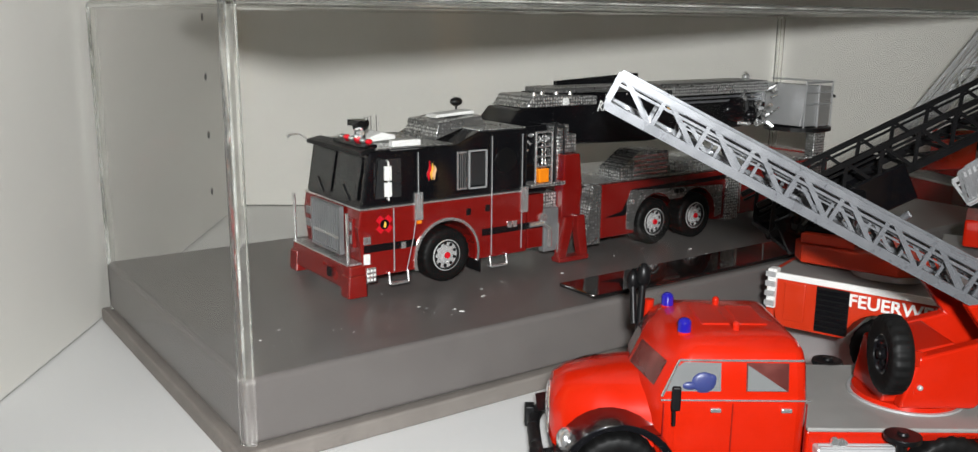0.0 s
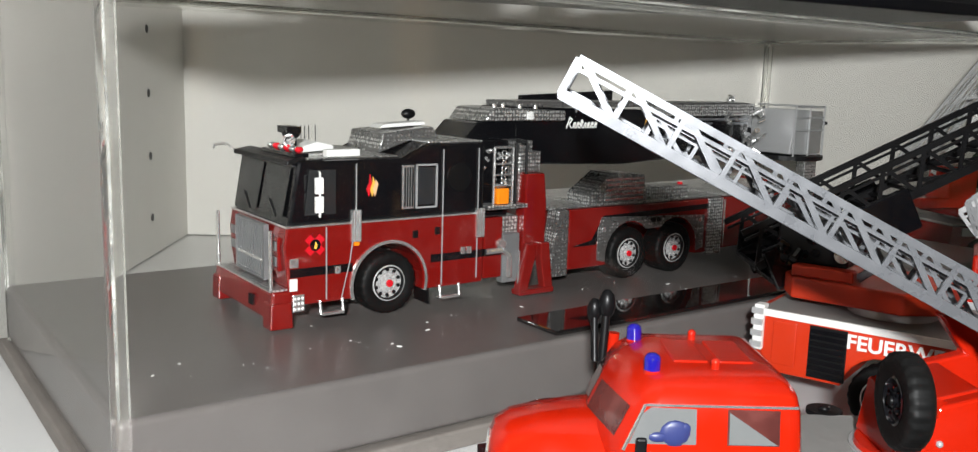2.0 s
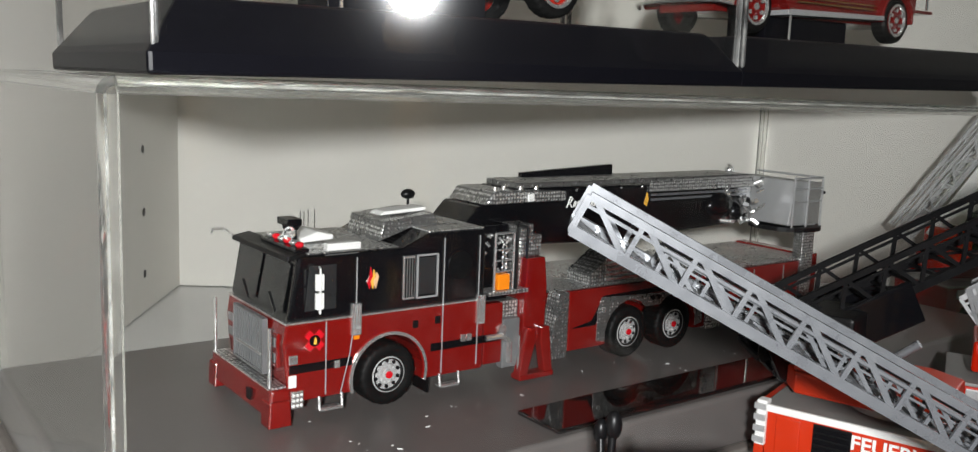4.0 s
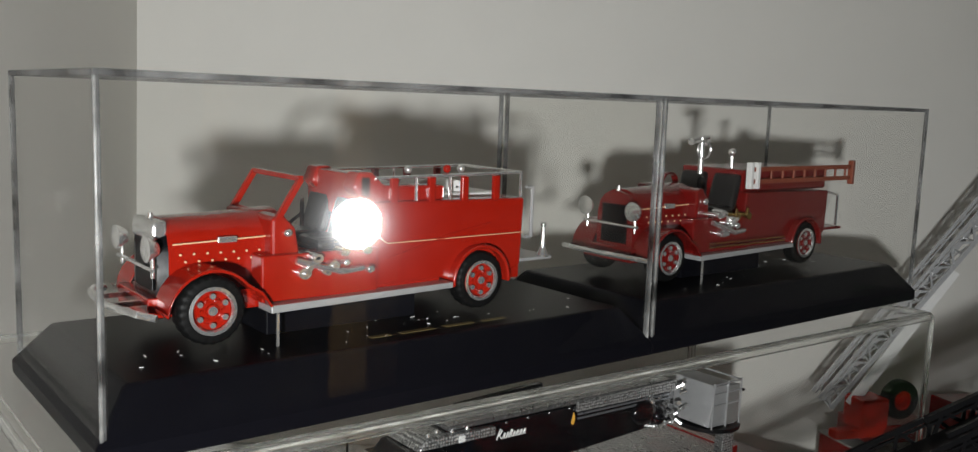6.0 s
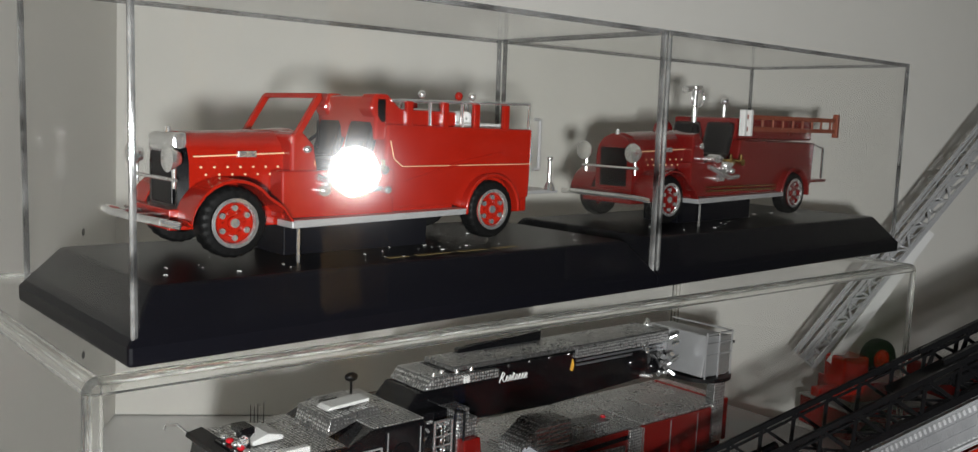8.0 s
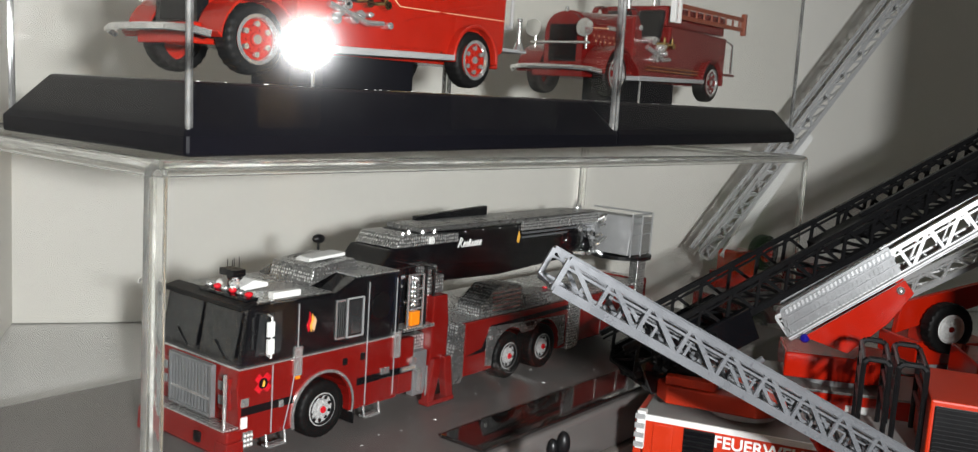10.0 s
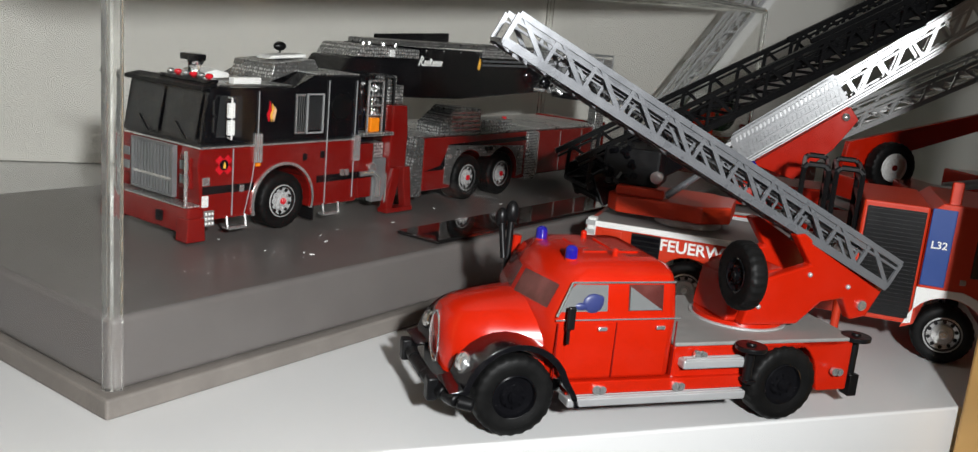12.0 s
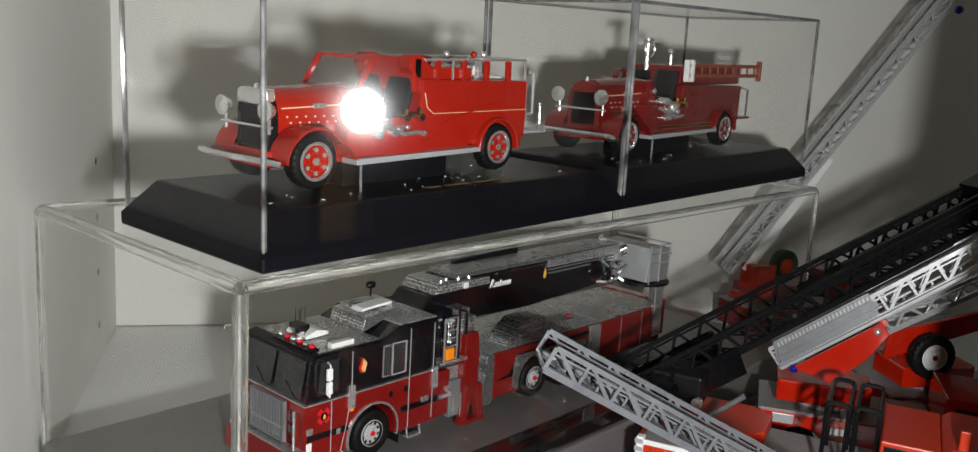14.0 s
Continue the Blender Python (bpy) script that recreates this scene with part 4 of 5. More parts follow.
    part("steering_wheel", e, LEATHER, T, "black steering wheel", 0, True)
    for y0, y1 in ((5, 20), (24, 39)):
        st = part("seat", box(B(), 36, 48, y0, y1, 26, 31), LEATHER, T, "black leather seat", 1.6)
        e = prism(B(), [(46, 29), (50, 29), (54, 46), (50.5, 47)], y0, y1)
        part("seat_back", e, LEATHER, st, "", 1.8)
    part("seat_box", box(B(), 36, 52, 4, W - 4, 17, 26), red, T, "", 0.5)
    e = B()
    rng = random.Random(7 + kind)
    for i in range(9):
        x, z = 27 + rng.random() * 25, 19 + rng.random() * 10
        cyl(e, (x, 4.5, z), (x, -0.5 - rng.random() * 1.8, z), rng.uniform(1.0, 2.4), None, 12)
        cyl(e, (x, -1.2, z), (x, -2.4, z), rng.uniform(0.6, 1.3), None, 10)
    tube(e, [(26, -0.5, 25), (34, -1.5, 22), (41, -1.5, 19.5), (49, -0.5, 20)], 1.2, 8)
    part("pump_fittings", e, CHROME, T, "cluster of chrome pump fittings", 0, True)
    e = B()
    for x in (42, 50):
        cyl(e, (x, 3, 27), (x, -2.2, 27), 1.7, None, 10)
        cyl(e, (x, -1, 27), (x, -1, 31), 0.7, None, 8)
    part("brass_valve", e, BRASS, T, "brass pump valve", 0, True)
    # rear body
    rise = 44.5 if kind == 0 else 38
    tail = [(52, 12), (WB - 15, 12)] + arc(WB, 10.3, 11.4, 178, 2, 14) + [(WB + 20, 14), (WB + 21, rise - 1), (54, rise)]
    part("body", prism(B(), tail, 2.5, W - 2.5), red, T, "tall red rear body", 0.9)
    if kind == 0:
        part("hose_bed_wall", prism(B(), [(52, 44), (84, 44), (84, 50), (60, 50.5), (55, 56), (50, 56), (48, 50)], 4, 12), red, T, "", 1.0)
        part("hose_bed_wall", prism(B(), [(52, 44), (84, 44), (84, 50), (60, 50.5), (55, 56), (50, 56), (48, 50)], W - 12, W - 4), red, T, "", 1.0)
        part("hose_bed_end", box(B(), 50, 55, 4, W - 4, 38, 55), red, T, "", 1.0)
        e = B()
        tube(e, [(56, 4, 53.5), (WB + 20, 4, 54.5), (WB + 20, W - 4, 54.5), (56, W - 4, 53.5)], 0.7, 8)
        for x in (72, 86, WB + 20):
            for y in (4, W - 4):
                cyl(e, (x, y, 43), (x, y, 54.5), 0.6, None, 8)
        part("hand_rail", e, CHROME, T, "chrome hand rail round the hose bed", 0, True)
        part("hose_load", box(B(), 56, WB + 16, 12, W - 12, 41, 45.5), WHITE, T, "", 1.5)
        for x in (63, 78, 92, 106):
            for y in (3.6, W - 3.6):
                part("rail_post", box(B(), x - 1.3, x + 1.3, y - 1.0, y + 1.0, 43, 53.5), red, T, "red upright of the hand rail", 0.4)
        for x, r in ((70, 3.2), (84, 3.6), (98, 3.0)):
            part("hose_roll", lathe(B(), [(0.6, 0), (r, 0), (r, 12), (0.6, 12)], (x, 16, 47.5), 18), WHITE, T, "rolled pale hose", 0.3, True)
        part("coach_line", tube(B(), [(55, 2.2, 38), (56.5, 2.2, 31), (60, 2.2, 28), (WB + 20.6, 2.2, 28.5)], 0.22, 5), CREAM, T, "fine cream coach line")
        for x in (WB + 20,):
            e = B()
            tube(e, [(x + 2, 3, 48), (x + 5, 3, 48), (x + 5, 3, 26), (x + 2, 3, 26)], 0.7, 8)
            part("rear_grab", e, SILVER, T, "", 0, True)
        for x in (WB - 6, 86, 70):
            part("rail_finial", ball(B(), (x, 6, 56.5), 1.5, 1, 1, 1.2, 10), red if x == 86 else CHROME, T, "", 0, True)
        part("fender_crease", prism(B(), [(60, 22), (84, 30), (104, 34), (104, 32), (84, 28)], 2.0, 3), red, T, "", 0.4)
    else:
        for z, y in ((43.5, 1.0), (49.5, 1.0)):
            part("ladder_beam", bar(B(), (52, y, z), (WB + 38, y, z), 1.4, 2.2), TIMBER, T, "dark timber ladder beam")
        for i in range(9):
            part("rung", cyl(B(), (60 + i * 9, 1, 43.5), (60 + i * 9, 1, 49.5), 0.6), TIMBER, T)
        part("ladder_bracket", box(B(), 51, 53, -1, 2, 40, 53), WHITE, T, "white ladder bracket", 0.3)
        part("ladder_bracket", box(B(), 56, 58, -1, 2, 40, 53), WHITE, T, "white ladder bracket", 0.3)
        part("ladder_bracket", box(B(), WB + 36, WB + 38, -1, 2, 40, 53), TIMBER, T, "", 0.3)
        part("bed_rail", box(B(), 52, WB + 20, 4, W - 4, 38, 49), red, T, "", 1.0)
        e = B()
        cyl(e, (41, 20, 46), (41, 20, 64), 1.3)
        cyl(e, (33, 20, 62), (48, 22, 64), 1.8, 1.1)
        tube(e, [(36, 14, 61), (41, 16, 62.5), (47, 25, 61)], 0.9, 8)
        lathe(e, [(4.6, 0), (5, 0.6), (4.6, 1.2), (4.2, 0.6), (4.6, 0)], (41, 18, 58), 18)
        part("deck_gun", e, CHROME, T, "chrome deck gun above the seat", 0, True)
        part("bell", ball(cyl(B(), (56, 14, 48), (56, 14, 58), 1.0), (56, 14, 57), 2.0), CHROME, T, "", 0, True)
        part("side_line", box(B(), 22, 78, -2.7, -2.4, 13.2, 13.8), BRASS, T)
        part("side_line", box(B(), 22, 78, -2.7, -2.4, 15.0, 15.5), BRASS, T)
    part("tail_step", box(B(), WB + 20, WB + 36, 3, W - 3, 15, 16.6), SILVER if kind == 0 else red, T, "", 0.4)
    e = B()
    cyl(e, (WB + 33, 5, 16), (WB + 33, 5, 20), 2.6, 1.4)
    cyl(e, (WB + 33, 5, 20), (WB + 33, 5, 30), 1.0, 0.7)
    ball(e, (WB + 33, 5, 30.5), 1.2)
    if kind == 0:
        part("tail_nozzle", e, CHROME, T, "chrome hose nozzle on the tail step", 0, True)
    else:
        e.free()
        e = B()
        tube(e, [(WB + 22, 4, 36), (WB + 32, 4, 34), (WB + 32, 4, 17)], 0.7)
        tube(e, [(WB + 22, W - 4, 36), (WB + 32, W - 4, 34), (WB + 32, W - 4, 17)], 0.7)
        part("tail_handle", e, CHROME, T, "", 0, True)
    part("side_apron", box(B(), 15.5, 56, 1.2, 9, 10.6, 27), red, T, "", 0.6)
    part("side_lamp", ball(B(), (25, 3.2, 34.5), 1.5, 1, 0.8, 1, 10), CHROME, T, "", 0, True)
    part("mount_block", box(B(), 22, WB - 20, 12, W - 12, -RAISE, 8), BLACK_BASE, T, "black mounting block under the chassis", 0.4)
    part("stand_pin", box(B(), 19, 19.8, -2, -1.4, -RAISE, 8), CHROME, T)
    # the coachwork is lower than drawn: bring it down above the running boards
    k = (0.84, 0.93)[kind]
    for o in T.children_recursive:
        if o.name.split(".")[0] not in ("tyre", "rim", "hub_cap", "rim_ring", "spoke_gap", "rim_hole_shade", "front_fender", "rear_fender"):
            for v in o.data.vertices:
                if v.co.z > 0.014:
                    v.co.z = 0.014 + (v.co.z - 0.014) * k
    return T


RAISE = 2.4
antique_engine(top_row @ pose(0.038, 0.0235, 0.0181 + RAISE * MM), OLD_RED, "antique_fire_engine", "bright red antique fire engine with open cab", 0)
antique_engine(top_row @ pose(0.2375, 0.0235, 0.0181 + RAISE * MM), OLD_DEEP, "antique_fire_engine", "deep red antique engine carrying timber ladders", 1)
for i in range(7):
    w = (5, 2, 9, 2, 8, 2, 7)[i]
    x = 0.182 + sum((5, 2, 9, 2, 8, 2, 7)[:i]) * 0.0016
    if i % 2 == 0:
        p = part("gold_lettering", box(B(), 0, w * 1.5, 0, 2.4, 0, 0.12), GOLD_INK, None, "faded gold lettering too worn to read", 0)
        p.matrix_basis = top_row @ pose(x - 0.0955, 0.0155, 0.01805)
        tagged(p, "", "lettering", "gold lettering")


# ---- round-nosed turntable ladder truck on the shelf (front to -x) ----
def round_nose_truck(m):
    T = thing("round_nose_ladder_truck", m, "bright red round-nosed ladder truck with grey ladder", "toy truck")
    W = 46
    # cab shell: plan tapers to the front, roof crowned
    e = B()
    rings = []
    for z, x0, x1, inset in ((15, 10.5, 48, 0.6), (33, 8.5, 48, 0), (41.5, 12.5, 47.6, 1.4), (44.5, 14.2, 47, 2.4), (46.8, 16.6, 45.6, 5.0), (48.0, 21, 43.0, 9.5)):
        rings.append([e.verts.new(p) for p in ((x0, inset + 3, z), (x0 + 3, inset, z), (x1 - 2, inset, z), (x1, inset + 2, z), (x1, W - inset - 2, z), (x1 - 2, W - inset, z), (x0 + 3, W - inset, z), (x0, W - inset - 3, z), (x0 - 4.2, W / 2, z))])
    for a, b in zip(rings, rings[1:]):
        for i in range(9):
            e.faces.new((a[i], a[(i + 1) % 9], b[(i + 1) % 9], b[i]))
    e.faces.new(rings[0][::-1])
    e.faces.new(rings[-1])
    cab = part("cab", e, RED, T, "bright red crew cab with rounded roof", 1.2, True)
    # bonnet, rounded in plan and section
    e = B()
    rings = []
    for x, hw, zt, zb in ((-16.8, 6, 26.5, 15), (-15.4, 10, 30.5, 13), (-11.8, 13, 32.6, 11), (-5, 15.5, 34, 9), (2, 17.5, 34.9, 9), (9.5, 20.0, 35.4, 9)):
        ring = []
        for k in range(13):
            a = radians(180 - 15 * k)
            y = 23 - hw * math.copysign(abs(math.cos(a)) ** 0.7, -math.cos(a)) * -1
            zz = zb + (zt - zb) * (abs(math.sin(a)) ** 0.62)
            ring.append(e.verts.new((x, y, zz)))
        rings.append(ring)
    for a, b in zip(rings, rings[1:]):
        for i in range(12):
            e.faces.new((a[i], a[i + 1], b[i + 1], b[i]))
        e.faces.new((a[0], b[0], b[12], a[12]))
    e.faces.new(rings[0])
    e.faces.new(rings[-1][::-1])
    bon = part("bonnet", e, RED, T, "rounded red bonnet", 0, True)
    e = B()
    pts = [(-16.8 + 0.3 * abs(math.sin(radians(a))), 23 + 4.5 * math.cos(radians(a)), 21 + 7.5 * math.sin(radians(a))) for a in range(0, 361, 24)]
    tube(e, pts, 0.4, 6)
    part("nose_ring", e, CHROME, bon, "silver oval outline on the nose", 0, True)
    # windows: frames and panes on the near side, windscreen, all slightly proud
    front = [(11.4, 35.2), (25.2, 35.2), (25.2, 42.4), (15.8, 42.6), (14.2, 41.4)]
    back = [(31.6, 35.2), (42.4, 35.2), (42.4, 42.4), (31.6, 42.5)]
    for y0, y1 in ((-0.1, 3.2), (W - 3.2, W + 0.1)):
        for n, prof in (("front", front), ("rear", back)):
            e = B()
            s = -1 if y0 < 10 else 1
            yb = 1.0 if y0 < 10 else W - 1.0
            v = [e.verts.new((x, (0.0 if s < 0 else W) - s * (0.06 + max(0, z - 33) * 0.165) + s * 0.25, z)) for x, z in prof]
            e.faces.new(v)
            bmesh.ops.solidify(e, geom=e.faces[:], thickness=0.25)
            part("side_window", e, CAB_GLASS if n == "rear" else PALE_GLASS, cab, "see-through side window")
    # plain rounded shape for the small toy driver at the front window
    e = ball(ball(ball(B(), (20.8, 0.5, 37.4), 2.9, 1.1, 0.25, 1.0, 12), (17.4, 0.4, 36.6), 1.6, 1.3, 0.4, 0.7, 10), (22.6, 0.6, 38.4), 1.5, 1, 0.4, 0.9, 10)
    part("driver_shape", e, NAVY, cab, "navy blue toy shape behind the glass", 0, True)
    e = B()
    e.faces.new([e.verts.new((x, 0.06 + (z - 33) * 0.165 - 0.62, z)) for x, z in ((31.9, 35.5), (41.9, 35.5), (31.9, 42.0))])
    bmesh.ops.solidify(e, geom=e.faces[:], thickness=0.1)
    part("window_gap", e, PALE_GLASS, cab, "grey deck seen through the rear window")
    e = B()
    for a, b in (((10.2, 34), (14.6, 43.2)), ((14.6, 43.2), (46, 43.2))):
        bar(e, (a[0], -0.5 + (a[1] - 33) * 0.165, a[1]), (b[0], -0.5 + (b[1] - 33) * 0.165, b[1]), 0.5, 0.5)
    bar(e, (10, -0.3, 33.0), (48, -0.3, 33.0), 0.3, 0.4)
    part("window_trim", e, CHROME, cab, "thin silver line round the windows")
    for y0, y1 in ((4.6, 21.6), (41.4, 24.4)):
        e = B()
        e.faces.new([e.verts.new(p) for p in ((9.0, y0, 35.0), (5.4, y1, 35.0), (8.5, y1, 41.6), (12.1, y0, 41.6))])
        bmesh.ops.solidify(e, geom=e.faces[:], thickness=0.4)
        part("windscreen_pane", e, CAB_GLASS, cab, "windscreen pane with the red cab showing through")
    for x in (10.8, 28.4, 47.2):
        part("door_seam", bar(B(), (x, -0.12, 16), (x, -0.12 + 0.0, 32), 0.3, 0.3), DARK_RED, cab)
    for x in (24, 42):
        part("door_handle", box(B(), x - 1.4, x + 1.4, -1.0, 0, 29.8, 31.0), CHROME, cab, "", 0.3)
    part("door_mirror", prism(B(), [(12.2, 31), (14.6, 31), (14.6, 37.5), (12.4, 37.5)], -3.0, -1.6), MATT_BLACK, T, "black door mirror", 0.5)
    part("mirror_rod", tube(B(), [(13, 0, 31), (13, -2.4, 30.5), (13.1, -2.4, 27)], 0.5), MATT_BLACK, T)
    e = B()
    cyl(e, (12, W + 1, 34), (13, W + 3, 52), 1.1)
    ball(e, (13, W + 3, 52), 2.8, 0.8, 0.8, 1.4)
    cyl(e, (10, W - 1, 38), (10, W + 4, 50), 1.0)
    ball(e, (10, W + 4, 50), 2.4, 0.8, 0.8, 1.4)
    part("far_mirror", e, MATT_BLACK, T, "black mirrors on the far wing", 0, True)
    part("exhaust", cyl(B(), (14, W + 1.5, 30), (15, W + 1.5, 45), 1.4), RED, T, "", 0, True)
    # beacons
    for y in (11, 34):
        bc = part("beacon_foot", cyl(B(), (17.5, y, 42.5), (17.5, y, 47.6), 2.0, 1.8), RED, T, "", 0, True)
        e = B()
        cyl(e, (17.5, y, 47.5), (17.5, y, 49.8), 1.8, 1.8, 16)
        ball(e, (17.5, y, 49.8), 1.8, 1, 1, 0.8)
        part("beacon", e, BLUE_LENS, bc, "blue rotating beacon", 0, True)
    for y in (11, 33):
        part("roof_stud", cyl(ball(B(), (31, y, 49.4), 1.0), (31, y, 45), (31, y, 49.4), 0.9), RED, T, "", 0, True)
    for x0 in (23, 33):
        part("roof_panel", box(B(), x0, x0 + 7.5, 15, 31, 47.6, 48.4), RED, cab, "", 0.3)
    # black wings, bumper, lamps
    for y0, y1 in ((-2.5, 11), (W - 11, W + 2.5)):
        path = [(-19, 14)] + arc(0, 11.5, 15.6, 168, 18, 12) + [(17.5, 12), (19, 8)]
        inner = [(x * 0.9, z - 1.6 if z > 14 else z) for x, z in path]
        part("wing", prism(B(), path + inner[::-1], y0, y1), BLACK, T, "shiny black front wing", 1.2, True)
    e = B()
    tube(e, [(-12, -2.5, 10.5), (-16, -0.5, 11), (-18.3, 4, 11.4), (-19.8, 10, 11.6), (-20.4, 17, 11.8), (-20.4, 29, 11.8), (-19.8, 36, 11.6), (-18.3, 42, 11.4), (-16, 46.5, 11), (-12, 48.5, 10.5)], 1.9, 10)
    for y in (8, 38):
        box(e, -22.6, -19.6, y - 2, y + 2, 8.5, 15)
    part("front_bumper", e, MATT_BLACK, T, "matt black tube bumper", 0.5, True)
    for y in (3, 43):
        part("headlamp", ball(B(), (-13.4, y + (2 if y < 20 else -2), 19.5), 3.0, 0.8, 1, 1.1), CHROME, T, "", 0, True)
    # wheels
    for x in (0, 86):
        for y, sd in ((-1.5, -1), (W + 1.5, 1)):
            wheel(T, x, y, 11.6, 11.6, 9, BLACK, BLACK, sd, 0.55, 8)
    # chassis, side boxes, running boards, deck
    part("chassis", box(B(), -16, 108, 10, W - 10, 8, 14), MATT_BLACK, T, "", 0.4)
    part("side_body", prism(B(), [(48.2, 12), (71, 12)] + arc(86, 11.6, 13.2, 178, 0, 12) + [(100, 8), (111, 8), (111, 24), (48.2, 24)], 1, W - 1), RED, T, "bright red side skirts", 0.6)
    part("deck", box(B(), 48.2, 111.5, 0.4, W - 0.4, 24.1, 25.3), GREY_DECK, T, "grey chequered deck with dust", 0.4)
    for z, x0, x1 in ((18.2, 50, 71), (8.3, 15, 72)):
        b = part("running_board", box(B(), x0, x1, -2.5, 4, z, z + 2.6), SILVER, T, "silver ribbed running board", 0.5)
        for i in range(3):
            part("board_rib", box(B(), x0 + 1, x1 - 1, -1.8 + i * 1.6, -1.2 + i * 1.6, z + 2.5, z + 3.0), SILVER, b)
    part("sill", box(B(), 15, 72, -0.6, 4, 11.2, 15), RED, T, "", 0.4)
    for x, z in ((25, 12.8), (50, 12.8), (56, 22), (105, 15)):
        e = B()
        cyl(e, (x - 0.9, -1.4, z), (x - 0.9, -0.2, z), 1.3)
        cyl(e, (x + 0.9, -1.4, z - 0.2), (x + 0.9, -0.2, z - 0.2), 1.2)
        part("side_lamp", e, CHROME, T, "small round chrome side lamp", 0, True)
    for x, y in ((71, -3.2), (71, W + 3.2), (112.8, 2.5), (112.8, W - 2.5)):
        e = B()
        cyl(e, (x, y, 10 if x > 100 else 14), (x, y, 24), 1.4, 1.4)
        cyl(e, (x, y, 24), (x, y, 25.4), 4.6, 4.6, 20)
        cyl(e, (x, y, 25.4), (x, y, 26.2), 1.6, 1.2)
        box(e, x - 1.2, x + 2.0, y - 2.2, y + 2.2, 6 if x > 100 else 14, 13 if x > 100 else 15)
        part("support_jack", e, MATT_BLACK, T, "black screw jack with hand wheel", 0.2, True)
    # turret and ladder
    trt = part("turntable", cyl(B(), (83, 23, 25.3), (83, 23, 27), 14.5, 14, 36), RED, T, "round red turntable", 0, True)
    part("turntable_ring", cyl(B(), (83, 23, 25.2), (83, 23, 25.9), 15.2, 15.2, 36), SILVER, trt, "", 0, True)
    side = [(75, 27), (95, 27), (103, 34), (111, 35), (115, 28), (121, 29), (126, 38), (93, 56), (90, 55.2), (97, 46), (79, 41)]
    for y0 in (9, 33):
        part("turret_cheek", prism(B(), side, y0, y0 + 4), RED, T, "red turret cheek plate", 0.7)
    part("turret_core", prism(B(), [(72, 27), (94, 27), (100, 36), (90, 44), (74, 40)], 13.2, 32.8), RED, T, "", 0.6)
    part("pivot_bolt", cyl(B(), (118, 8, 33), (118, 9.4, 33), 1.7, None, 14), CHROME, T, "", 0, True)
    for x, z in ((112, 39), (80, 33), (97, 43)):
        part("bolt", ball(B(), (x, 8.8, z), 0.8), SILVER, T, "", 0, True)
    sp = wheel(T, 0, 0, 0, 10.2, 5.6, BLACK, MATT_BLACK, -1, 0.5, 8, "black spare tyre on the turret")
    sp.matrix_basis = pose(0.0650, 0.0020, 0.0450, 0, 0, -94)
    part("spare_bracket", bar(B(), (67.5, 3, 45), (80, 12, 40), 4, 4), RED, T)
    a, b = (125, 15, 40), (-2, 34, 105)
    truss_ladder(T, a, b, 19, 8.5, 11, GREY_LADDER, 1.45, True, None, "ladder", "grey plastic lattice ladder", 0)
    truss_ladder(T, (113, 17.0, 45.6), (16, 31.4, 95.0), 13, 6.5, 10, GREY_LADDER, 1.05, True, None, "inner_ladder", "grey inner ladder section", 0)
    return T


MAG_A = -35.0
round_nose_truck(pose(0.1528, 0.1572, 0.0002, 0, 0, MAG_A))


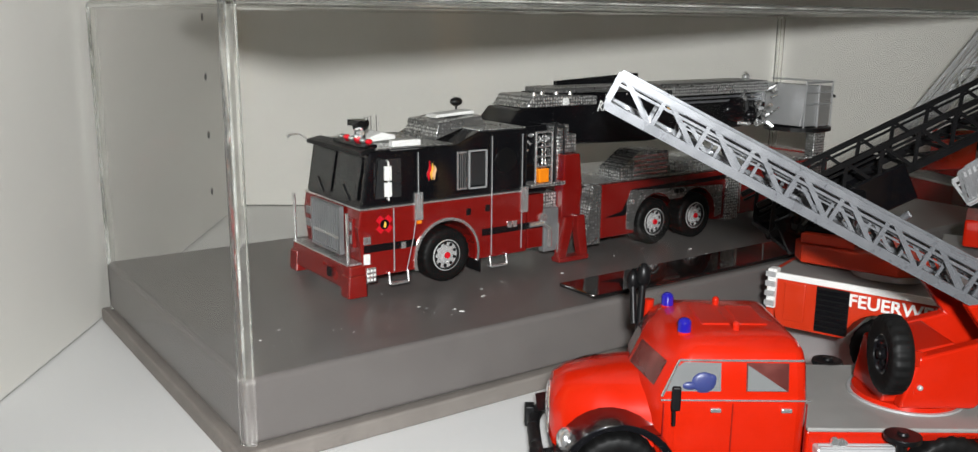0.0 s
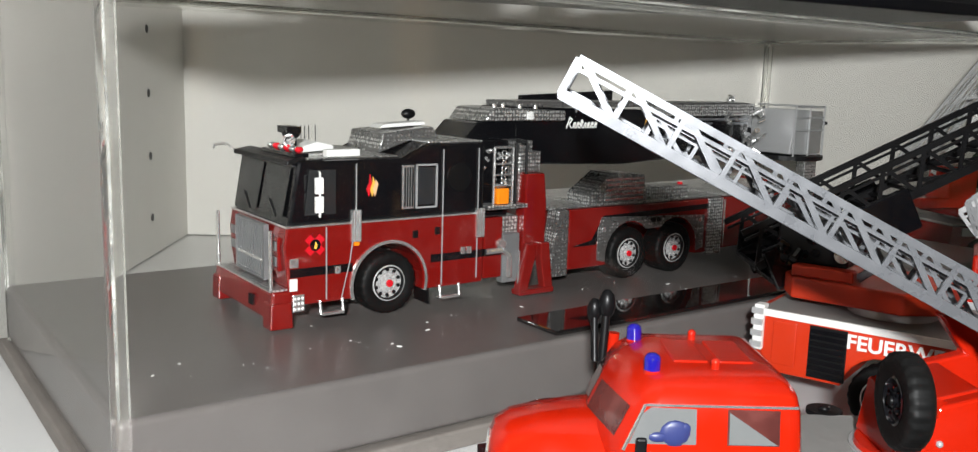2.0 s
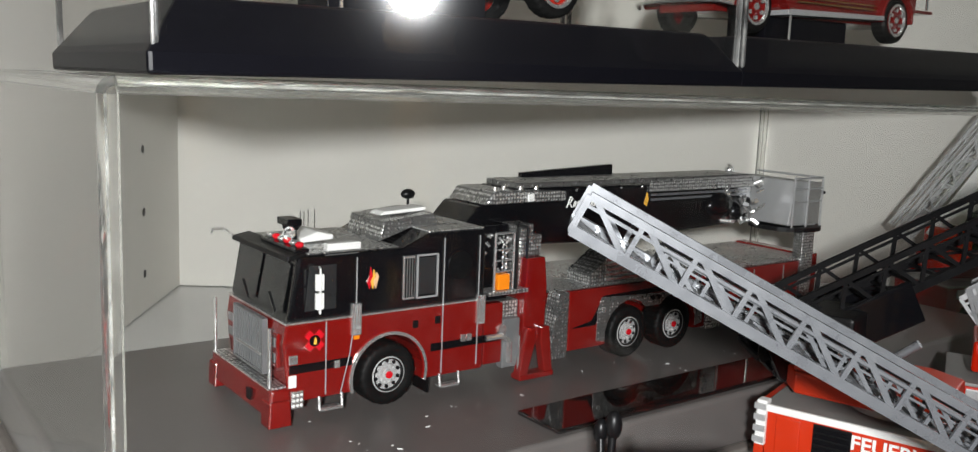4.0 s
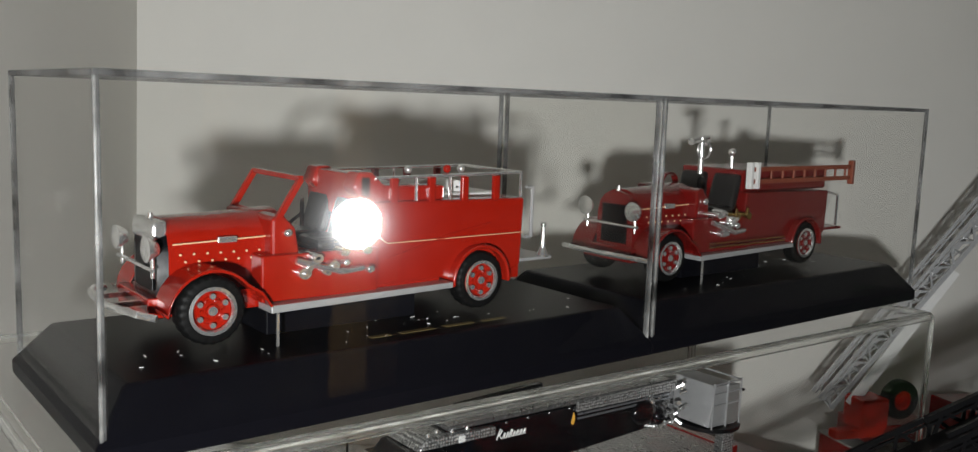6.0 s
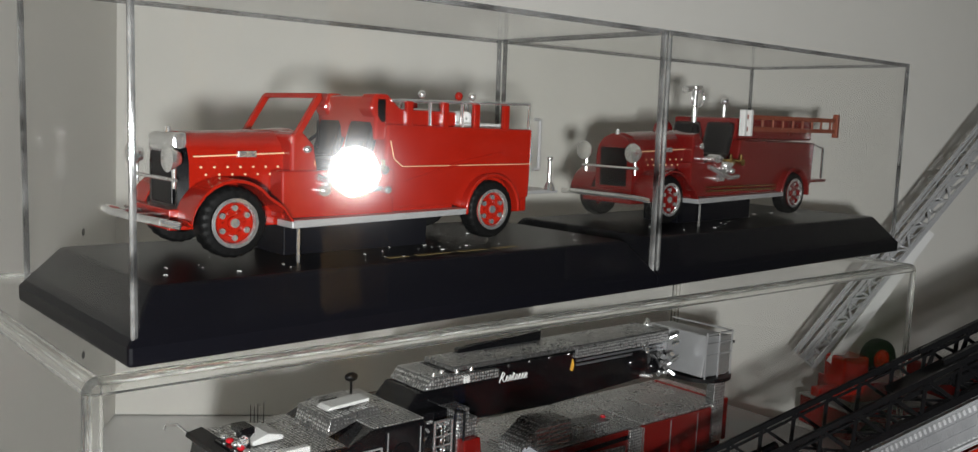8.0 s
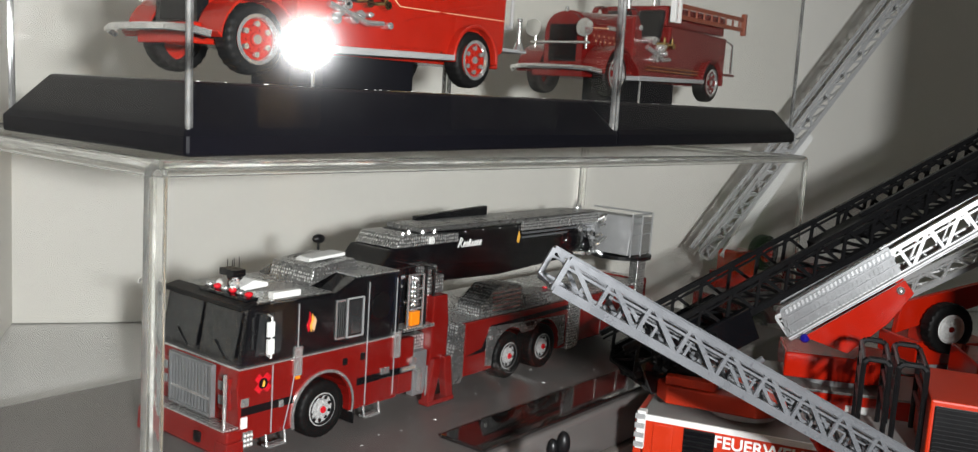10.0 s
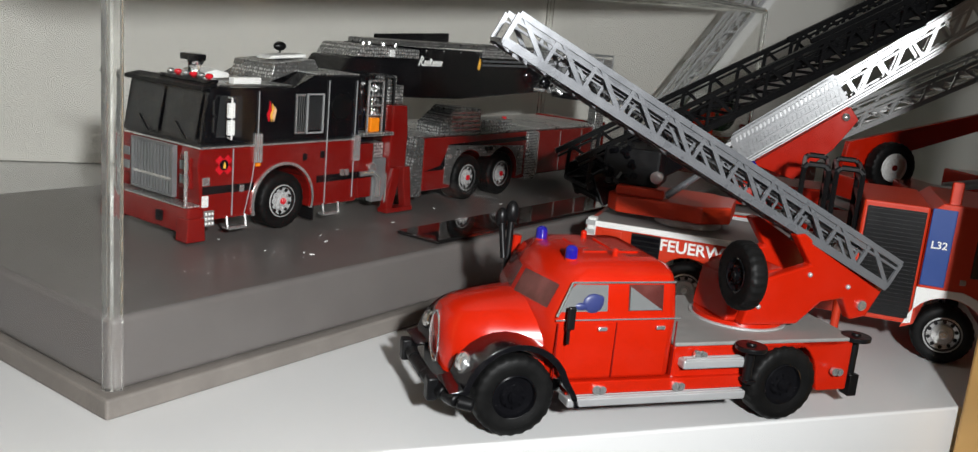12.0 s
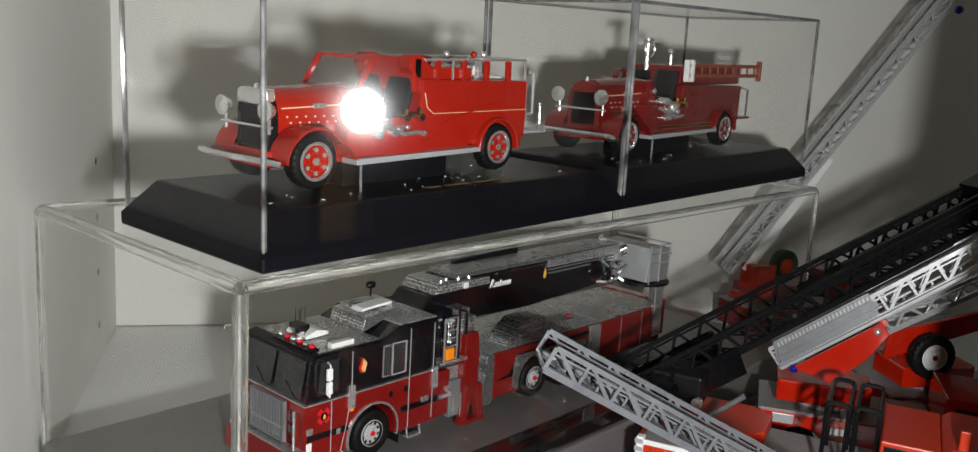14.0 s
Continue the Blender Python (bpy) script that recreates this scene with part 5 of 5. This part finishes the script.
# ---- modern turntable ladder truck: rear to -x, cab to +x ----
def modern_ladder_truck(m):
    T = thing("modern_ladder_truck", m, "orange-red modern turntable ladder truck with black ladder", "toy truck")
    W = 50
    for x in (0, 96):
        for y, sd in ((-0.3, -1), (W + 0.3, 1)):
            wheel(T, x, y, 11, 11, 9, ALLOY, CHROME, sd, 0.62, 10)
    body = [(-38, 13), (-14, 13)] + arc(0, 11, 13.4, 172, 8, 10) + [(16, 13), (60, 13), (60, 32), (-40, 32), (-40, 20)]
    part("body", prism(B(), body, 0, W), ORANGE_RED, T, "orange-red body side", 0.5)
    part("deck", box(B(), -41, 61, 0.6, W - 0.6, 32.1, 34), GREY_DECK, T, "dusty dark grey deck", 0.4)
    part("deck_edge", box(B(), -41.5, 61, -0.7, 0.5, 31.8, 34.2), WHITE, T, "white edge trim of the deck", 0.2)
    part("shutter", box(B(), -24, -12, -0.4, 0.4, 14, 31.3), MATT_BLACK, T, "black locker shutter", 0.2)
    for i in range(8):
        part("shutter_slat", box(B(), -23.6, -12.4, -0.7, -0.3, 14.6 + i * 2.05, 16 + i * 2.05), BLACK, T)
    gr = part("side_grille", box(B(), 24, 58, -0.4, 0.4, 20, 31.3), MATT_BLACK, T, "black side grille", 0.2)
    for i in range(5):
        part("grille_slat", box(B(), 24.5, 57.5, -0.9, -0.3, 20.8 + i * 2.1, 22 + i * 2.1), BLACK, gr)
    lettering("lettering", "FEUERWEHR", 6.6, WHITE, T, pose(0.0065, -0.0008, 0.0282, 90, 0, 0), "white capital lettering on the red side")
    part("rear_lamp", box(B(), -42.5, -39, -1.5, 3, 20, 35.5), WHITE, T, "white rear lamp column", 0.5)
    for i in range(4):
        part("lamp_step", box(B(), -43, -39.2, -2, 1, 21 + i * 3.8, 23 + i * 3.8), SILVER, T)
    part("rear_panel", box(B(), -44, -40.5, 3, W - 3, 14, 33), ORANGE_RED, T, "", 0.5)
    part("locker", box(B(), -36, -28, -0.6, 0.2, 16, 31), ORANGE_RED, T, "", 0.5)
    for i, x in enumerate((22, 58)):
        e = B()
        cyl(e, (x, -1, 24), (x, -1, 4), 1.6)
        cyl(e, (x, -1, 3), (x, -1, 0.3), 3.6, 4)
        part("support_leg", e, ORANGE_RED, T, "", 0, True)
    # cab block with louvres, blue number panel and white wheel band
    part("cab_rear", box(B(), 61, 84, 0, W, 13, 58), ORANGE_RED, T, "orange-red equipment cab", 0.8)
    lv = part("louvre_panel", box(B(), 62.5, 83, -0.5, 0.3, 15, 56), MATT_BLACK, T, "black louvre panel", 0.2)
    for i in range(26):
        part("louvre", box(B(), 63, 82.5, -0.9, -0.4, 15.6 + i * 1.55, 16.5 + i * 1.55), MATT_BLACK, lv)
    cabp = [(84.3, 14), (84.3, 57), (88, 60), (112, 60), (122, 46), (124, 13), (111, 13)] + arc(96, 11, 14, 8, 172, 10)
    part("cab", prism(B(), cabp, 0, W), ORANGE_RED, T, "orange-red driver cab", 1.0)
    part("number_panel", box(B(), 84.6, 93, -0.6, 0.3, 29, 58), BLUE, T, "blue number panel", 0.3)
    lettering("lettering", "L32", 3.8, WHITE, T, pose(0.0888, -0.0008, 0.0445, 90, 0, 0), "white number on the blue panel")
    band = [(84, 14), (84, 28)] + [(92, 28)] + arc(96, 11, 17.6, 78, 10, 8) + arc(96, 11, 14.4, 10, 170, 12)
    part("wheel_band", prism(B(), band, -0.5, 0.4), WHITE, T, "white band over the wheel", 0.2)
    part("cab_window", prism(B(), [(101, 34), (118, 34), (115, 48), (101, 48)], -0.4, 0.4), DARK_GLASS, T, "", 0.3)
    part("cab_handle", box(B(), 98, 100, -1, 0, 31, 33), SILVER, T, "", 0.2)
    # black basket cage on the cab
    for x0, w in ((38, 9), (50, 9.5)):
        e = B()
        for y in (8, 42):
            tube(e, [(x0, y, 34.2), (x0, y, 66), (x0 + 1.5, y, 67.5), (x0 + w - 1.5, y, 67.5), (x0 + w, y, 66), (x0 + w, y, 34.2)], 1.1, 6)
        for dx in (0, w):
            for z in (49, 56, 62, 66.5):
                cyl(e, (x0 + dx, 8, z), (x0 + dx, 42, z), 0.9, None, 6)
        part("basket_cage", e, MATT_BLACK, T, "black tubular basket cage", 0, True)
    part("cage_post", box(B(), 90, 94, 3, 6, 59, 68), ORANGE_RED, T, "", 0.5)
    # turntable, pedestal and boom base
    part("turntable_ring", cyl(B(), (-5, 25, 34), (-5, 25, 37.6), 14, 13.6, 40), SILVER, T, "polished turntable ring", 0, True)
    part("pedestal", slab(B(), [(-38, 14), (-33, 6), (2, 5), (13, 14), (13, 38), (2, 45), (-33, 44), (-38, 36)], 37.8, 45), ORANGE_RED, T, "orange-red pedestal", 0.8)
    part("pedestal_box", box(B(), -34, -14, 7, 12, 45.2, 49), ORANGE_RED, T, "", 0.6)
    return T


LAD_A = -72.5
modern = modern_ladder_truck(pose(0.2960, 0.1735, 0.0002, 0, 0, LAD_A))
inv = (pose(0.2960, 0.1735, 0.0002, 0, 0, LAD_A)).inverted()


def into(p):
    """A place in the room (metres) as millimetres in the ladder truck."""
    return tuple((inv @ Vector(p)) * 1000)


bd = Vector((0.720, -0.520, 0.460)).normalized()
b0 = Vector((0.300, 0.232, 0.0455))
truss_ladder(modern, into(b0), into(b0 + bd * 0.33), 24, 13, 22, MATT_BLACK, 1.7, True, None, "black_ladder", "black lattice ladder rising over the cab", 0, True)
truss_ladder(modern, into(b0 + bd * 0.12 + Vector((0, 0, 0.006))), into(b0 + bd * 0.34 + Vector((0, 0, 0.006))), 17, 9, 14, MATT_BLACK, 1.8, True, None, "inner_ladder", "black inner ladder section", 0, True)
e = B()
bar(e, into(b0 + bd * 0.10 + Vector((0.0, 0, 0.008))), into(b0 + bd * 0.33 + Vector((0, 0, 0.008))), 15, 2.0)
part("ladder_floor", e, MATT_BLACK, modern)
part("upper_boom", bar(B(), into(b0 + bd * 0.20 + Vector((0, 0, 0.014))), into(b0 + bd * 0.34 + Vector((0, 0, 0.016))), 20, 9), MATT_BLACK, modern, "solid black upper boom section", 0.5)
e = B()
for s in (-1, 1):
    off = Vector((0.5, 0.75, 0)).normalized() * 0.013 * s
    bar(e, into(b0 + off + bd * 0.004 + Vector((0, 0, -0.003))), into(b0 + off + bd * 0.058 + Vector((0, 0, -0.004))), 3, 15)
bar(e, into(b0 + bd * 0.006 + Vector((0, 0, -0.008))), into(b0 + bd * 0.05 + Vector((0, 0, -0.008))), 24, 3)
part("boom_base", e, BLACK, modern, "black boom base plates", 0.6)
e = box(B(), -42, -18, 14, 40, 48, 64)
part("winch_box", e, MATT_BLACK, modern, "black winch housing", 1.2)
e = B()
rng = random.Random(11)
for i in range(12):
    x, z = -40 + rng.random() * 20, 50 + rng.random() * 12
    cyl(e, (x, 14.2, z), (x + rng.uniform(-3, 3), 12.2, z + rng.uniform(-3, 3)), rng.uniform(0.8, 1.6), None, 7)
part("winch_detail", e, BLACK, modern)
e = B()
cyl(e, (-14, 13, 46), (2, 14, 60), 1.4, None, 10)
part("ram", e, GREY_LADDER, modern, "silver hydraulic ram", 0, True)
part("ram_eye", cyl(cyl(B(), (-18, 7, 54), (-18, 9.5, 54), 2.6, None, 14), (-18, 6.6, 54), (-18, 7, 54), 1.6), CHROME, modern, "", 0, True)


# ---- older ladder trucks behind ----
def ladder_truck(m, ladder, label, ladders=1, red=RED, spare=None, name="ladder_truck"):
    """A plain red ladder truck: chassis body, cab, turret arms and a silver ladder set that rises to +x."""
    T = thing(name, m, label, "toy truck")
    W = 44
    for x in (0, 82):
        for y, sd in ((0, -1), (W, 1)):
            wheel(T, x, y, 10.5, 10.5, 8, SILVER if ladders == 1 else WHITE, red, sd, 0.55, 8)
    body = [(-22, 12), (-13, 12)] + arc(0, 10.5, 12.6, 172, 8, 8) + [(15, 12), (66, 12), (66, 30), (-22, 30)]
    part("body", prism(B(), body, 0.5, W - 0.5), red, T, "red locker body", 0.6)
    part("deck", box(B(), -22.5, 66, 0, W, 30.1, 31.4), GREY_DECK, T, "dusty grey deck", 0.3)
    part("shutter", box(B(), -15, -4, -0.1, 0.7, 24, 29), SILVER, T, "", 0.2)
    part("white_plate", box(B(), 14, 30, -0.3, 0.7, 22, 25.5), WHITE, T, "small white name plate")
    cabp = [(66.3, 10), (70, 10)] + arc(82, 10.5, 12.6, 175, 5, 8) + [(96, 10), (112, 12), (112, 30), (104, 33), (98, 50), (67, 51)]
    part("cab", prism(B(), cabp, 0, W), red, T, "red cab", 1.4)
    part("cab_window", prism(B(), [(72, 34), (82, 34), (82, 46), (72, 46)], -0.3, 0.8), DARK_GLASS, T, "", 0.4)
    part("cab_window", prism(B(), [(86, 34), (98, 34), (95, 46), (86, 46)], -0.3, 0.8), DARK_GLASS, T, "", 0.4)
    part("turntable_ring", cyl(B(), (10, 22, 31.4), (10, 22, 34), 14, 14, 32), SILVER, T, "", 0, True)
    part("turret", slab(B(), [(-14, 6), (26, 6), (34, 12), (34, 34), (26, 38), (-14, 38)], 34.2, 46), red, T, "red turret housing", 1.0)
    return T


t3m = pose(0.385, 0.178, 0.0002, 0, 0, -64)
t3 = ladder_truck(t3m, None, "red ladder truck with a wide silver ladder", 1, RED)
inv = t3m.inverted()
d3 = Vector((0.27, -0.72, 0.61)).normalized()
s3 = Vector((0.389, 0.194, 0.054))
truss_ladder(t3, into(s3), into(s3 + d3 * 0.20), 17, 11, 13, SILVER, 1.7, True, None, "ladder", "silver lattice ladder", 0)
n3 = d3.cross(Vector((0, 0, 1))).normalized()
u3 = n3.cross(d3)
for k in (0.0095, -0.0095):
    e = B()
    for i in range(26):
        l = 0.002 + i * 0.0021
        bar(e, into(s3 + n3 * k + d3 * l + u3 * 0.001), into(s3 + n3 * k + d3 * (l + 0.003) + u3 * 0.0125), 0.5, 1.0)
    for l0, l1, h in ((0, 0.058, 0.0), (0.004, 0.058, 0.0130), (0, 0.058, 0.0045), (0.002, 0.058, 0.0085)):
        bar(e, into(s3 + n3 * k + d3 * l0 + u3 * h), into(s3 + n3 * k + d3 * l1 + u3 * h), 0.8, 1.3)
    bar(e, into(s3 + n3 * k), into(s3 + n3 * k + d3 * 0.004 + u3 * 0.013), 0.8, 1.3)
    bar(e, into(s3 + n3 * k * 0.93 + d3 * 0.003 + u3 * 0.0062), into(s3 + n3 * k * 0.93 + d3 * 0.057 + u3 * 0.0062), 0.4, 11.5)
    part("ladder_guard", e, DULL_SILVER, t3, "pale close-barred guard on the ladder foot")
part("ladder_rib", tube(B(), [into(s3 + n3 * 0.0105 + d3 * l) for l in (0, 0.20)], 0.8), SILVER, t3)
part("blue_lamp", ball(B(), into(s3 + n3 * 0.012 + d3 * 0.006 - u3 * 0.003), 2.2), BLUE_LENS, t3, "small blue lamp at the ladder foot", 0, True)
for k in (0.011, -0.011):
    q = [s3 + n3 * k + d3 * l + u3 * h for l, h in ((0.006, -0.002), (0.056, -0.002), (0.056, -0.009), (0.040, -0.015), (0.018, -0.018))]
    e = B()
    f0 = [e.verts.new(into(p)) for p in q]
    f1 = [e.verts.new(into(p + n3 * 0.0022)) for p in q]
    e.faces.new(f0)
    e.faces.new(f1[::-1])
    for i in range(5):
        e.faces.new((f0[i], f1[i], f1[(i + 1) % 5], f0[(i + 1) % 5]))
    part("turret_arm", e, RED, t3, "red turret arm plate", 0.3)
part("arm_bolt", ball(B(), into(s3 + n3 * 0.0138 + d3 * 0.052 - u3 * 0.005), 2.0), CHROME, t3, "", 0, True)
s4 = Vector((0.4272, 0.1699, 0.0664))
d4 = Vector((0.73, -0.57, 0.42)).normalized()

t4m = pose(0.468, 0.140, 0.0002, 0, 0, -40)
t4 = ladder_truck(t4m, None, "red ladder truck with a white-rimmed spare wheel", 2, RED)
inv = t4m.inverted()
wheel(t4, -2, -2.5, 55, 13, 8, WHITE, DARK_RED, -1, 0.58, 8, "black spare tyre with a white rim")
truss_ladder(t4, into(s4), into(s4 + d4 * 0.24), 14, 9, 13, ALLOY, 1.5, True, None, "ladder", "bright silver lattice ladder", 0, True)
part("spare_mount", box(B(), -10, 12, 6, 20, 44, 60), RED, t4, "", 1.0)
part("boom_arm", prism(B(), [(-26, 50), (60, 78), (64, 88), (-24, 66)], 8, 12), RED, t4, "red boom arm plate", 0.6)
for i in range(3):
    part("white_mark", box(B(), -18 + i * 3.6, -15.6 + i * 3.6, -0.4, 0.6, 25.2, 28.6), WHITE, t4, "small white number mark")
e = B()
lathe(e, [(12.8, -0.5), (15.4, -0.5), (15.4, 0.4), (12.8, 0.4)], (0, 0.2, 10.5), 20, 10, 170)
part("white_arch", e, WHITE, t4, "white wheel arch", 0, True)
part("silver_rack", tube(B(), [(38, -2, 46), (70, -2, 50), (70, 8, 50), (38, 8, 46)], 1.4), SILVER, t4, "", 0, True)

t5m = pose(0.574, 0.280, 0.0002, 0, 0, -20)
t5 = ladder_truck(t5m, None, "red ladder truck with a steep grey ladder beside the case", 1, DARK_RED)
inv = t5m.inverted()
d5 = Vector((0.38, -0.40, 0.83)).normalized()
s5 = Vector((0.545, 0.311, 0.058))
truss_ladder(t5, into(s5), into(s5 + d5 * 0.37), 17, 9.6, 20, SILVER, 1.5, True, None, "ladder", "grey lattice ladder raised steeply", 0, True)
part("ladder_strut", bar(B(), into(s5 + Vector((0.012, -0.008, 0.0))), into(s5 + d5 * 0.11 + Vector((0.01, 0, -0.004))), 1.2, 7), WHITE, t5, "pale flat ladder strut")
wheel(t5, 6.5, 4.5, 62, 12.5, 8, RED, RED, -1, 0.5, 6, "black spare tyre with a red hub")
part("turret_block", box(B(), -24, -4, 4, 22, 44, 64), RED, t5, "red turret block", 1.5)
part("turret_beam", box(B(), -42, -6, 4, 12, 40, 46), RED, t5, "", 1.0)
part("tip_lamp", ball(B(), into(s5 + d5 * 0.243 + Vector((0.006, -0.006, -0.004))), 3.0, 1.3), BLUE_LENS, t5, "small blue lamp on the ladder", 0, True)

green = thing("green_truck", pose(0.745, 0.078, 0.0002, 0, 0, CAB), "green model truck body at the back of the shelf", "toy truck")
part("body", box(B(), -12, 60, 0, 50, 14, 92), GREEN, green, "green box body", 3)
part("shutter", box(B(), -7, 30, -0.6, 0.3, 26, 84), MATT_BLACK, green, "black shutter", 2)
for x in (4, 44):
    wheel(green, x, -0.5, 11, 11, 8, SILVER, CHROME, -1)

# ---- lint and dust flecks on the bases ----
rng = random.Random(21)
for name, m, lx, ly, n, gap in (("dust_flecks", pose(0.083, 0.237, FLOOR_Z * MM), 395, 60, 80, 16), ("dust_flecks", top_row @ pose(0, 0, 0.0181), 185, 70, 34, 15), ("dust_flecks", top_row @ pose(0.2015, 0, 0.0181), 185, 70, 22, 15)):
    e = B()
    for i in range(n):
        x, y = rng.uniform(gap, lx), gap + abs(rng.gauss(0, 0.35)) % 1.0 * (ly - gap)
        a, r = rng.uniform(0, 180), rng.uniform(0.10, 0.28)
        d = Vector((math.cos(radians(a)), math.sin(radians(a)), 0)) * r * rng.uniform(1, 4)
        bar(e, Vector((x, y, r * 0.5)) - d, Vector((x, y, r * 0.5)) + d, r, r)
    o = part(name, e, WHITE, None, "white flecks of dust and lint on the base")
    o.matrix_basis = m
    tagged(o, "", "dust", "", "stuff")
